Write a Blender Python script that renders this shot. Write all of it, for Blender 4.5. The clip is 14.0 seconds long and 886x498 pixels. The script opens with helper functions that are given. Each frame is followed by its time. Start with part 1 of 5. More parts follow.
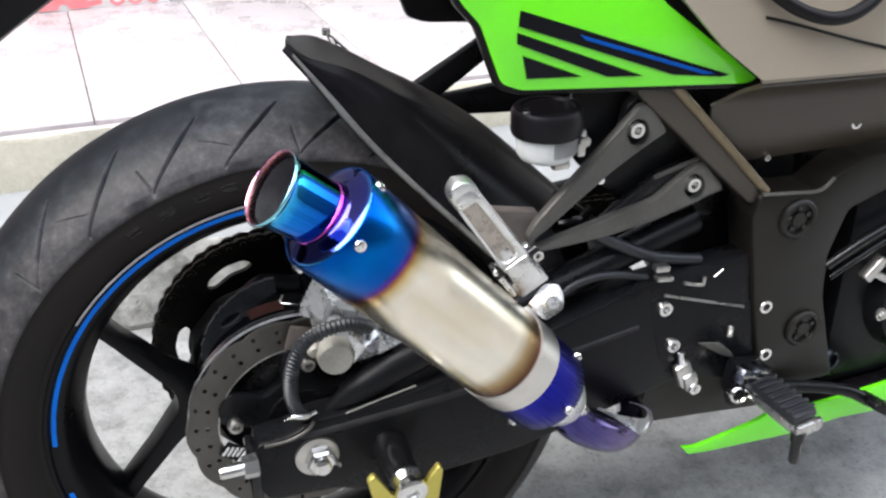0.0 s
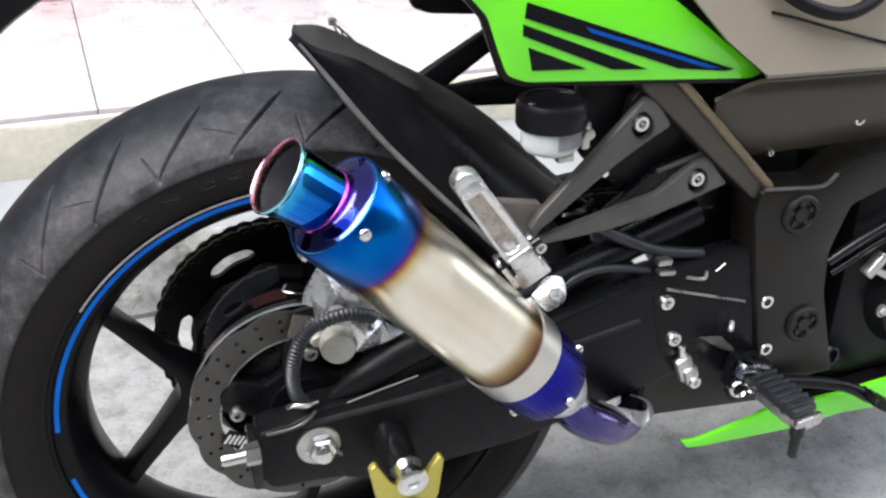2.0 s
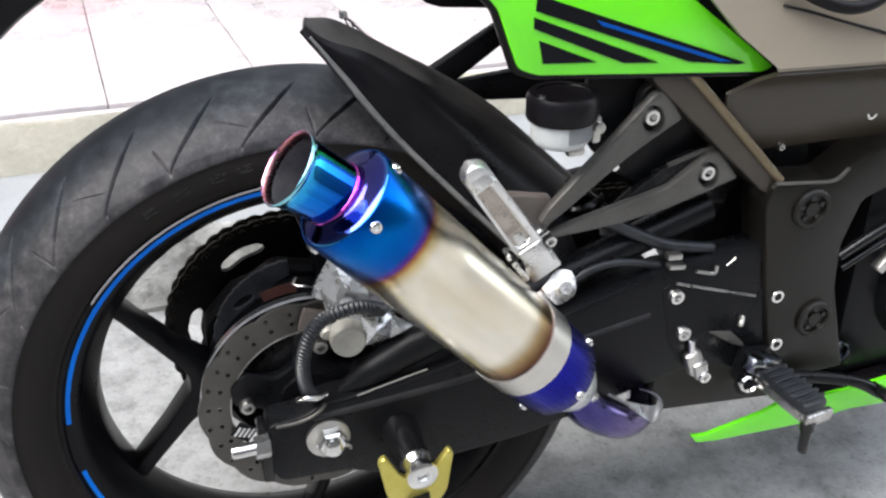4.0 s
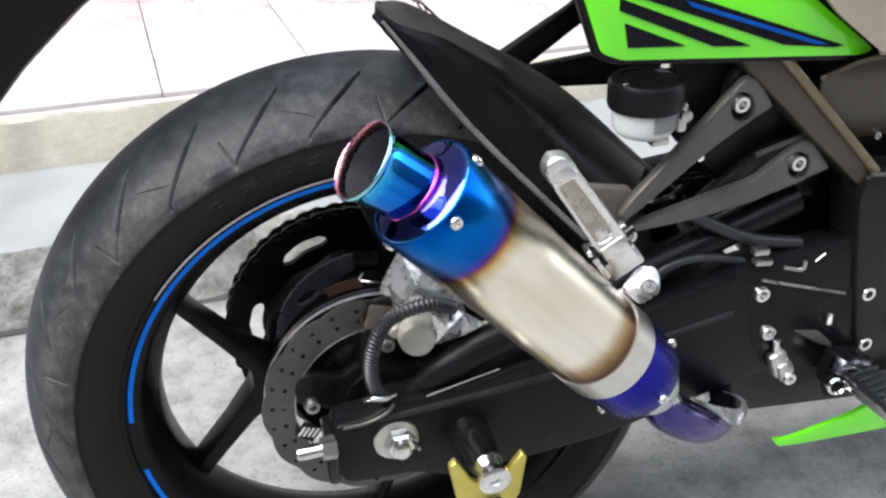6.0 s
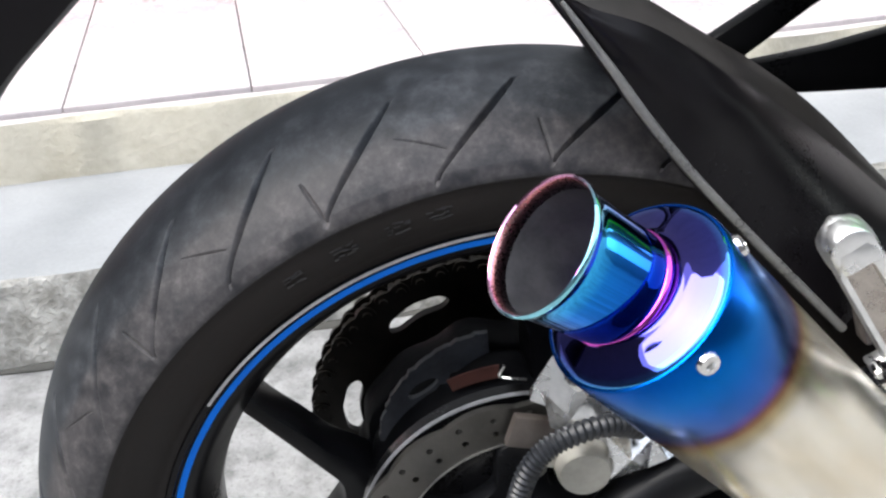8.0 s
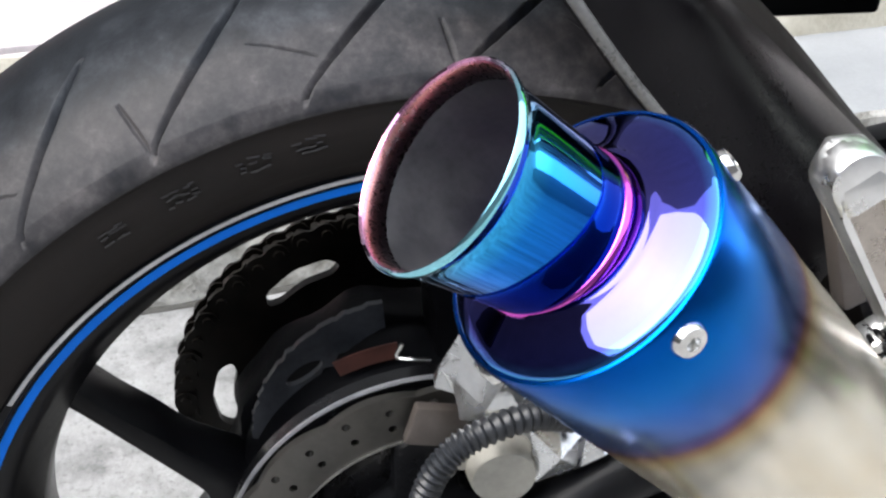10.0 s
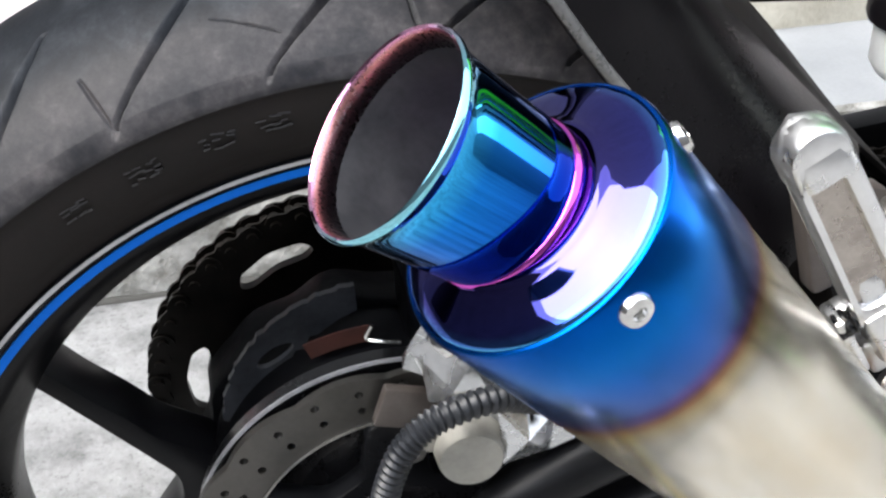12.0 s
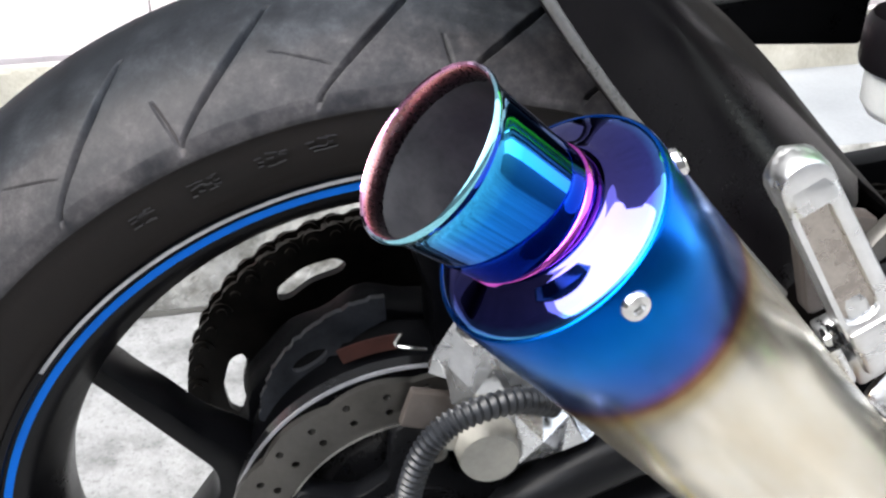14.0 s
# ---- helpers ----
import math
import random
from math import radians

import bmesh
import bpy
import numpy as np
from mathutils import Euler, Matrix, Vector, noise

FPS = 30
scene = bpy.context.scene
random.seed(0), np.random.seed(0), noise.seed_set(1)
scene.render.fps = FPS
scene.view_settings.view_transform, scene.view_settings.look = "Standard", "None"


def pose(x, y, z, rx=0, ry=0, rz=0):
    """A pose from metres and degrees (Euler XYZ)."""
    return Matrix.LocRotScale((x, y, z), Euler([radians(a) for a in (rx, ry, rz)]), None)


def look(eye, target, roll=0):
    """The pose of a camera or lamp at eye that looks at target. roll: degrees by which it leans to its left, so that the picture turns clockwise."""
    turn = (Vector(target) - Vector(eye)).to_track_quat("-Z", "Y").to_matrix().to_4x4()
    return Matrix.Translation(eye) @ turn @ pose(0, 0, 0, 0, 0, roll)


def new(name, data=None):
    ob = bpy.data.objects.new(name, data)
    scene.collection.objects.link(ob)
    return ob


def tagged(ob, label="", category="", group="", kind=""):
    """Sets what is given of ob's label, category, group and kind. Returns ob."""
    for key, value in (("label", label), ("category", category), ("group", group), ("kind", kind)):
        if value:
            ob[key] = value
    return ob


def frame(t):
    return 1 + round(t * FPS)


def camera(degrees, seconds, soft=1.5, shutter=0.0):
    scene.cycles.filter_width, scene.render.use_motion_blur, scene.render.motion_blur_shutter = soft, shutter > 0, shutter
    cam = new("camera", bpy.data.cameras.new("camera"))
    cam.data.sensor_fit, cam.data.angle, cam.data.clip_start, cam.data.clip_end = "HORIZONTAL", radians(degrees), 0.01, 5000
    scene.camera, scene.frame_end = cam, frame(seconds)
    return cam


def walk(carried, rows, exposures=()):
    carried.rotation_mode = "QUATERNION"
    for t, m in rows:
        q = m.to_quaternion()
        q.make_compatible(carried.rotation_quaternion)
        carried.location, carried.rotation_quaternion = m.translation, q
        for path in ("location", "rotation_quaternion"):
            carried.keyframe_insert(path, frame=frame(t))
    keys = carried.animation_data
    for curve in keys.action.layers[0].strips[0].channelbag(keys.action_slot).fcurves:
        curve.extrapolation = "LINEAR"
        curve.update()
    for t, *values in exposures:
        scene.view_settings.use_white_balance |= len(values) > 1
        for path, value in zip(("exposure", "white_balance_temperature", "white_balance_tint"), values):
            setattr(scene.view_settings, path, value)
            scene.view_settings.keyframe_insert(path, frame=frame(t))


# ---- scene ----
# The world's x runs along the motorcycle to its front, y to its left side, and z up; the rear axle stands over the origin.
cam = camera(50.78, 14.0, soft=2.4)
ROWS = [
    (0, -0.0963, -0.7984, 0.8816, -18.38, -28.13, -0.88),
    (0.5, -0.0968, -0.7998, 0.8799, -18.39, -28.10, -0.73),
    (1, -0.0965, -0.8009, 0.8797, -18.14, -28.20, -0.65),
    (1.5, -0.0968, -0.8026, 0.8796, -18.26, -28.22, -0.57),
    (2, -0.1002, -0.8010, 0.8800, -18.37, -28.47, -0.22),
    (2.5, -0.1016, -0.8002, 0.8803, -18.28, -28.48, -0.10),
    (4.8, -0.1046, -0.8024, 0.8744, -16.70, -28.91, -1.16),
    (5, -0.1072, -0.8005, 0.8735, -16.05, -28.97, -1.50),
    (5.5, -0.1134, -0.7843, 0.8724, -16.43, -29.51, -0.85),
    (6, -0.1162, -0.7596, 0.8659, -14.74, -29.44, -1.72),
    (6.5, -0.1062, -0.7190, 0.8519, -14.82, -28.06, 0.13),
    (7, -0.0996, -0.6574, 0.8325, -12.10, -26.56, 1.11),
    (7.5, -0.0821, -0.5810, 0.8071, -13.10, -29.31, 1.70),
    (8, -0.1011, -0.5025, 0.7948, -8.02, -30.10, -3.78),
    (8.2, -0.0985, -0.4657, 0.7763, -10.97, -30.35, -1.30),
    (10.3, -0.0705, -0.4097, 0.7227, -14.01, -31.96, -1.32),
    (10.5, -0.0697, -0.4100, 0.7218, -13.90, -31.84, -1.23),
    (11, -0.0622, -0.4104, 0.7187, -14.29, -32.19, -1.31),
    (11.5, -0.0628, -0.4132, 0.7192, -14.56, -32.12, -0.88),
    (12, -0.0619, -0.4141, 0.7175, -14.56, -32.35, -0.65),
    (12.5, -0.0672, -0.4160, 0.7163, -14.59, -32.63, -0.34),
    (13, -0.0715, -0.4227, 0.7155, -14.33, -32.85, -0.15),
    (13.5, -0.0701, -0.4493, 0.7233, -14.90, -32.14, 0.02),
    (14, -0.0746, -0.4511, 0.7324, -13.15, -30.48, 0.12),
]
walk(cam, [(t, pose(x, y, z, 90 + pitch, 0, yaw) @ pose(0, 0, 0, 0, 0, roll)) for t, x, y, z, yaw, pitch, roll in ROWS], ((0, 1.14, 6550, 9), (7, 1.14, 6550, 9), (11, 1.20, 6550, 9), (13, 1.26, 6550, 9), (14, 1.38, 6550, 9)))

# ---- light: a bright sky with an even layer of thin white cloud ----
SUN_UP, SUN_ROUND = radians(55), radians(268)
world = bpy.data.worlds.new("sky")
scene.world = world
world.use_nodes = True
sky = world.node_tree.nodes.new("ShaderNodeTexSky")
sky.sky_type, sky.sun_disc, sky.sun_elevation, sky.sun_rotation = "NISHITA", False, SUN_UP, SUN_ROUND
sky.air_density, sky.dust_density, sky.ozone_density = 1.0, 1.2, 1.2
back = world.node_tree.nodes["Background"]
cloud = world.node_tree.nodes.new("ShaderNodeMix")
cloud.data_type, cloud.blend_type = "RGBA", "ADD"
cloud.inputs["Factor"].default_value, cloud.inputs[7].default_value = 1.0, (5.9, 5.85, 5.75, 1)
world.node_tree.links.new(sky.outputs["Color"], cloud.inputs[6])
world.node_tree.links.new(cloud.outputs[2], back.inputs["Color"])
back.inputs["Strength"].default_value = 0.15
sun_data = bpy.data.lights.new("sun", "SUN")
sun_data.energy, sun_data.angle, sun_data.color = 2.7, radians(50), (1.0, 0.965, 0.92)
sun = new("sun", sun_data)
sun_way = Vector((math.sin(SUN_ROUND) * math.cos(SUN_UP), math.cos(SUN_ROUND) * math.cos(SUN_UP), math.sin(SUN_UP)))
sun.matrix_world = look(sun_way * 10, (0, 0, 0))


# ---- materials ----
def nodes_of(name):
    m = bpy.data.materials.new(name)
    m.use_nodes = True
    t = m.node_tree
    return m, t, t.nodes["Principled BSDF"]


def noise_node(t, coord, scale, detail=4.0, rough=0.55, stretch=None):
    n = t.nodes.new("ShaderNodeTexNoise")
    n.inputs["Scale"].default_value, n.inputs["Detail"].default_value, n.inputs["Roughness"].default_value = scale, detail, rough
    source = t.nodes.new("ShaderNodeTexCoord").outputs[coord]
    if stretch:
        mp = t.nodes.new("ShaderNodeMapping")
        mp.inputs["Scale"].default_value = stretch
        t.links.new(source, mp.inputs["Vector"])
        source = mp.outputs["Vector"]
    t.links.new(source, n.inputs["Vector"])
    return n


def ramp_node(t, value, stops, mode="LINEAR"):
    r = t.nodes.new("ShaderNodeValToRGB")
    r.color_ramp.interpolation = mode
    while len(r.color_ramp.elements) < len(stops):
        r.color_ramp.elements.new(0.5)
    for e, (at, c) in zip(r.color_ramp.elements, stops):
        e.position, e.color = at, (*c, 1) if len(c) == 3 else c
    t.links.new(value, r.inputs["Fac"])
    return r


def grey(v):
    return (v, v, v)


def mix_node(t, kind, fac, a, b):
    m = t.nodes.new("ShaderNodeMix")
    m.data_type, m.blend_type = "RGBA", kind
    for socket, v in ((m.inputs["Factor"], fac), (m.inputs[6], a), (m.inputs[7], b)):
        if isinstance(v, bpy.types.NodeSocket):
            t.links.new(v, socket)
        elif isinstance(v, tuple):
            socket.default_value = (*v, 1)
        else:
            socket.default_value = v
    return m.outputs[2]


def surface(name, a, b, rough=(0.4, 0.6), metal=0.0, big=6.0, fine=160.0, bump=0.15, depth=0.001, coat=0.0, stretch=None, spec=0.5, coord="Object"):
    """A surface that wanders from colour a to colour b in patches, with a fine grain in roughness and relief."""
    m, t, p = nodes_of(name)
    patch, grain = noise_node(t, coord, big, 5), noise_node(t, coord, fine, 3, 0.6, stretch)
    both = t.nodes.new("ShaderNodeMath")
    both.operation, both.use_clamp = "MULTIPLY_ADD", True
    both.inputs[1].default_value = 0.45
    t.links.new(grain.outputs["Fac"], both.inputs[0])
    half = t.nodes.new("ShaderNodeMath")
    half.operation = "MULTIPLY_ADD"
    half.inputs[1].default_value, half.inputs[2].default_value = 1.5, -0.5
    t.links.new(patch.outputs["Fac"], half.inputs[0])
    t.links.new(half.outputs[0], both.inputs[2])
    c = ramp_node(t, both.outputs[0], ((0.15, a), (0.85, b)))
    t.links.new(c.outputs["Color"], p.inputs["Base Color"])
    r = ramp_node(t, both.outputs[0], ((0.2, grey(rough[0])), (0.8, grey(rough[1]))))
    t.links.new(r.outputs["Color"], p.inputs["Roughness"])
    p.inputs["Metallic"].default_value, p.inputs["Coat Weight"].default_value = metal, coat
    p.inputs["Specular IOR Level"].default_value = spec
    if bump:
        bn = t.nodes.new("ShaderNodeBump")
        bn.inputs["Strength"].default_value, bn.inputs["Distance"].default_value = bump, depth
        t.links.new(grain.outputs["Fac"], bn.inputs["Height"])
        t.links.new(bn.outputs["Normal"], p.inputs["Normal"])
    return m


def worn_tread(name):
    """Rubber scrubbed dark and smooth on the crown, dusty and mottled towards the shoulders."""
    m, t, p = nodes_of(name)
    sep = t.nodes.new("ShaderNodeSeparateXYZ")
    t.links.new(t.nodes.new("ShaderNodeTexCoord").outputs["Object"], sep.inputs[0])
    away = t.nodes.new("ShaderNodeMath")
    away.operation = "ABSOLUTE"
    t.links.new(sep.outputs["Y"], away.inputs[0])
    patch, blot, grain = noise_node(t, "Object", 30, 3, 0.5), noise_node(t, "Object", 62, 6, 0.72), noise_node(t, "Object", 420, 3, 0.6)
    edge = t.nodes.new("ShaderNodeMath")
    edge.operation = "MULTIPLY_ADD"
    edge.inputs[1].default_value = 0.030
    t.links.new(patch.outputs["Fac"], edge.inputs[0])
    t.links.new(away.outputs[0], edge.inputs[2])
    zone = ramp_node(t, edge.outputs[0], ((0.0615, grey(0.0)), (0.0685, grey(1.0))))
    crown = ramp_node(t, blot.outputs["Fac"], ((0.34, (0.0080, 0.0095, 0.0125)), (0.50, (0.021, 0.0240, 0.0285)), (0.66, (0.046, 0.050, 0.056))))
    dusty = ramp_node(t, blot.outputs["Fac"], ((0.34, (0.014, 0.0142, 0.0165)), (0.47, (0.031, 0.0298, 0.0318)), (0.57, (0.051, 0.0475, 0.0490)), (0.68, (0.085, 0.079, 0.079))))
    t.links.new(mix_node(t, "MIX", zone.outputs["Color"], crown.outputs["Color"], dusty.outputs["Color"]), p.inputs["Base Color"])
    rough = ramp_node(t, blot.outputs["Fac"], ((0.3, grey(0.46)), (0.7, grey(0.66))))
    t.links.new(rough.outputs["Color"], p.inputs["Roughness"])
    p.inputs["Specular IOR Level"].default_value = 0.32
    bn = t.nodes.new("ShaderNodeBump")
    bn.inputs["Strength"].default_value, bn.inputs["Distance"].default_value = 0.35, 0.0005
    t.links.new(grain.outputs["Fac"], bn.inputs["Height"])
    t.links.new(bn.outputs["Normal"], p.inputs["Normal"])
    return m


TREAD = worn_tread("tread rubber")
SIDEWALL = surface("sidewall rubber", (0.007, 0.0058, 0.0052), (0.017, 0.0135, 0.012), (0.48, 0.66), big=12, fine=300, bump=0.25, depth=0.0004, spec=0.2)
MARK = surface("scuffed rubber marks", (0.009, 0.0083, 0.008), (0.017, 0.0155, 0.015), (0.5, 0.7), big=60, fine=300, bump=0.2, depth=0.0003)
RUBBER = surface("black rubber", (0.006, 0.007, 0.009), (0.016, 0.018, 0.022), (0.3, 0.46), big=30, fine=400, bump=0.2, depth=0.0004)
BLACK_GLOSS = surface("gloss black paint", (0.0042, 0.0042, 0.0050), (0.0085, 0.0085, 0.0095), (0.18, 0.32), big=10, fine=300, bump=0.05, depth=0.0003, coat=0.2, spec=0.3)
WHEEL_PAINT = surface("black wheel paint", (0.002, 0.002, 0.0028), (0.006, 0.006, 0.007), (0.26, 0.42), big=12, fine=320, bump=0.1, depth=0.0003, spec=0.16)
BLACK_SATIN = surface("satin black paint", (0.0038, 0.0040, 0.0048), (0.0080, 0.0083, 0.0095), (0.22, 0.42), big=14, fine=380, bump=0.2, depth=0.0004, spec=0.17)
SPINDLE_BLACK = surface("polished black metal", (0.003, 0.003, 0.0035), (0.008, 0.008, 0.009), (0.12, 0.22), big=20, fine=300, bump=0.05, depth=0.0003, coat=0.5, spec=0.5)
RIB_SHEEN = surface("black paint with a painted sheen", (0.006, 0.006, 0.0068), (0.026, 0.0255, 0.0265), (0.4, 0.6), big=30, fine=380, bump=0.2, depth=0.0004, spec=0.3)
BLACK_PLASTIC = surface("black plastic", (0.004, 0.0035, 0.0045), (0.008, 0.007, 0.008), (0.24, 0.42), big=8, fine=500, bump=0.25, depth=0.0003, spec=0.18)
# dust plus the skylight on the hugger's top facet, both in the colour
LIT_DUSTY_PLASTIC = surface("dusty black plastic with a sky-lit tone", (0.012, 0.0112, 0.0105), (0.044, 0.040, 0.037), (0.45, 0.65), big=26, fine=300, bump=0.2, depth=0.0003)
FRAME_PAINT = surface("charcoal frame paint", (0.0065, 0.0058, 0.0047), (0.0125, 0.0110, 0.0088), (0.3, 0.46), metal=0.0, big=9, fine=420, bump=0.2, depth=0.0003, spec=0.3)
SPAR_BROWN = surface("brown-grey frame paint", (0.040, 0.034, 0.027), (0.070, 0.060, 0.048), (0.28, 0.42), metal=0.3, big=9, fine=420, bump=0.15, depth=0.0003)
SPAR_GLINT = surface("bronze edge highlight", (0.13, 0.10, 0.06), (0.24, 0.19, 0.12), (0.3, 0.45), metal=0.5, big=20, fine=400, bump=0.1, depth=0.0003)
BRACKET = surface("grey anodised bracket", (0.068, 0.065, 0.060), (0.135, 0.129, 0.120), (0.32, 0.48), metal=0.4, big=12, fine=420, bump=0.2, depth=0.0003)
LIP_GREY = surface("light grey edge line", (0.09, 0.09, 0.087), (0.24, 0.235, 0.22), (0.22, 0.4), big=18, fine=400, bump=0.1, depth=0.0003)
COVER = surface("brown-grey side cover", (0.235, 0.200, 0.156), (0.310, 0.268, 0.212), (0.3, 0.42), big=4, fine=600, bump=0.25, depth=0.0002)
# the shade on the downward-facing lower cover, put into a darker colour
COVER_SHADE = surface("shaded side cover plastic", (0.034, 0.0265, 0.0175), (0.054, 0.0425, 0.0290), (0.28, 0.42), big=6, fine=500, bump=0.2, depth=0.0002)
GREEN = surface("lime green paint", (0.135, 0.78, 0.010), (0.170, 0.86, 0.016), (0.16, 0.26), big=3, fine=500, bump=0.02, depth=0.0002, coat=0.6)
DECAL_BLACK = surface("black decal", (0.005, 0.005, 0.007), (0.010, 0.010, 0.012), (0.3, 0.45), big=10, fine=500, bump=0, spec=0.08)
DECAL_BLUE = surface("blue decal", (0.0, 0.15, 0.66), (0.0, 0.19, 0.80), (0.4, 0.55), big=20, fine=500, bump=0, spec=0.12)
PANEL_BLUE = surface("deep blue decal", (0.0, 0.060, 0.30), (0.0, 0.085, 0.42), (0.4, 0.55), big=20, fine=500, bump=0, spec=0.12)
WHITE_MARK = surface("white lettering", (0.55, 0.55, 0.56), (0.75, 0.75, 0.74), (0.4, 0.6), big=60, fine=900, bump=0)
PALE_GLINT = surface("pale highlight on a wheel edge", (0.30, 0.30, 0.31), (0.62, 0.62, 0.64), (0.3, 0.5), metal=0.6, big=25, fine=300, bump=0.1, depth=0.0003)
CASTING = surface("creased cast alloy", (0.52, 0.53, 0.54), (0.82, 0.83, 0.84), (0.20, 0.36), metal=0.92, big=50, fine=160, bump=0.3, depth=0.0012)
ZINC = surface("dull zinc casting", (0.25, 0.245, 0.22), (0.40, 0.39, 0.35), (0.4, 0.6), metal=0.4, big=60, fine=300, bump=0.15, depth=0.0005)
ALLOY = surface("cast alloy", (0.42, 0.41, 0.40), (0.68, 0.67, 0.65), (0.20, 0.38), metal=1.0, big=40, fine=380, bump=0.4, depth=0.0008)
CHROME = surface("bright steel", (0.66, 0.65, 0.63), (0.85, 0.85, 0.84), (0.1, 0.24), metal=1.0, big=40, fine=500, bump=0.06, depth=0.0003)
STEEL = surface("zinc plated steel", (0.42, 0.41, 0.39), (0.66, 0.65, 0.62), (0.25, 0.42), metal=1.0, big=60, fine=700, bump=0.15, depth=0.0003)
DISC = surface("brake disc steel", (0.080, 0.077, 0.071), (0.130, 0.124, 0.115), (0.34, 0.5), metal=0.85, big=18, fine=300, bump=0.2, depth=0.0002)
CHAIN = surface("oily black chain", (0.004, 0.0035, 0.003), (0.018, 0.015, 0.012), (0.35, 0.6), metal=0.2, spec=0.25, big=70, fine=600, bump=0.3, depth=0.0004)
HUB = surface("dusty black hub", (0.002, 0.002, 0.0025), (0.007, 0.007, 0.008), (0.4, 0.65), metal=0.0, big=26, fine=300, bump=0.3, depth=0.0006, spec=0.08)
HUB_SHEEN = surface("rubbed casting with grey-blue sheen", (0.007, 0.008, 0.010), (0.040, 0.043, 0.050), (0.35, 0.55), big=40, fine=300, bump=0.4, depth=0.0006)
RUST = surface("red-brown label", (0.055, 0.020, 0.015), (0.11, 0.040, 0.030), (0.5, 0.7), big=60, fine=500, bump=0.1)
PEG_REFLECTION = surface("alloy with a brown-grey reflection tone", (0.34, 0.30, 0.27), (0.56, 0.51, 0.46), (0.22, 0.36), metal=0.95, big=90, fine=400, bump=0.2, depth=0.0006)
CHANNEL_DARK = surface("brown-grey painted joint", (0.060, 0.050, 0.045), (0.11, 0.095, 0.085), (0.35, 0.5), big=40, fine=400, bump=0.1, depth=0.0003)
WELD = surface("magenta weld", (0.70, 0.08, 0.55), (0.85, 0.16, 0.80), (0.06, 0.14), metal=1.0, big=60, fine=500, bump=0.1, depth=0.0003)
HINGE_BLUE = surface("dark blue-grey polished steel", (0.10, 0.115, 0.14), (0.26, 0.28, 0.32), (0.12, 0.3), metal=1.0, big=70, fine=400, bump=0.3, depth=0.001)
PEG_ALLOY = surface("tumbled bright alloy", (0.74, 0.74, 0.74), (0.92, 0.92, 0.92), (0.24, 0.42), metal=1.0, big=60, fine=300, bump=0.12, depth=0.0004)
GOLD = surface("gold anodised alloy", (0.50, 0.43, 0.08), (0.68, 0.61, 0.19), (0.3, 0.45), metal=0.8, big=30, fine=500, bump=0.1, depth=0.0003)
CUP = surface("milky plastic cup", (0.56, 0.58, 0.57), (0.74, 0.75, 0.74), (0.3, 0.45), big=40, fine=500, bump=0.05)
LEVEL_GREY = surface("grey fluid level", (0.30, 0.31, 0.31), (0.42, 0.43, 0.43), (0.3, 0.45), big=40, fine=500, bump=0.05)
UNDERSIDE = surface("sooty brown-black metal", (0.010, 0.008, 0.007), (0.032, 0.026, 0.021), (0.4, 0.6), big=16, fine=300, bump=0.3, depth=0.0008)
SOOT = surface("sooty grey bore", (0.035, 0.036, 0.040), (0.085, 0.085, 0.09), (0.4, 0.6), metal=0.2, big=60, fine=500, bump=0.1, depth=0.0003)
HEATED = surface("scorched collar steel", (0.55, 0.53, 0.49), (0.74, 0.72, 0.68), (0.24, 0.38), metal=1.0, big=20, fine=500, bump=0.1, depth=0.0003)


def worn_concrete(name):
    """Pale concrete with grey stains, pits and grit."""
    m, t, p = nodes_of(name)
    broad, mid, grit = noise_node(t, "Object", 1.7, 4, 0.6), noise_node(t, "Object", 14, 6, 0.7), noise_node(t, "Object", 170, 3, 0.7)
    base = ramp_node(t, broad.outputs["Fac"], ((0.3, (0.205, 0.205, 0.203)), (0.7, (0.375, 0.375, 0.372))))
    stain = ramp_node(t, mid.outputs["Fac"], ((0.30, grey(0.42)), (0.42, grey(0.74)), (0.55, grey(1.0)), (0.72, grey(1.20))))
    pits = ramp_node(t, grit.outputs["Fac"], ((0.30, grey(0.6)), (0.42, grey(0.94)), (0.62, grey(1.0)), (0.72, grey(1.12))))
    c = mix_node(t, "MULTIPLY", 1.0, mix_node(t, "MULTIPLY", 1.0, base.outputs["Color"], stain.outputs["Color"]), pits.outputs["Color"])
    t.links.new(c, p.inputs["Base Color"])
    p.inputs["Roughness"].default_value = 0.85
    bn = t.nodes.new("ShaderNodeBump")
    bn.inputs["Strength"].default_value, bn.inputs["Distance"].default_value = 0.7, 0.003
    t.links.new(grit.outputs["Fac"], bn.inputs["Height"])
    t.links.new(bn.outputs["Normal"], p.inputs["Normal"])
    return m


CONCRETE = worn_concrete("worn pale concrete")
KERB_STONE = surface("rough beige render", (0.40, 0.365, 0.285), (0.60, 0.565, 0.475), (0.8, 0.95), big=9, fine=70, bump=0.5, depth=0.006)
GREY_RENDER = surface("weathered grey render", (0.17, 0.165, 0.145), (0.56, 0.55, 0.52), (0.8, 0.95), big=26, fine=90, bump=0.9, depth=0.006)
STEP_STONE = surface("smooth grey step", (0.20, 0.209, 0.215), (0.31, 0.317, 0.325), (0.55, 0.75), big=5, fine=140, bump=0.25, depth=0.002)
TILE = surface("white glazed tile", (0.42, 0.372, 0.378), (0.545, 0.502, 0.500), (0.22, 0.4), big=6, fine=120, bump=0.05, depth=0.001)
GROUT = surface("grey grout", (0.40, 0.365, 0.36), (0.50, 0.465, 0.455), (0.8, 0.9), big=12, fine=200, bump=0.3, depth=0.001)
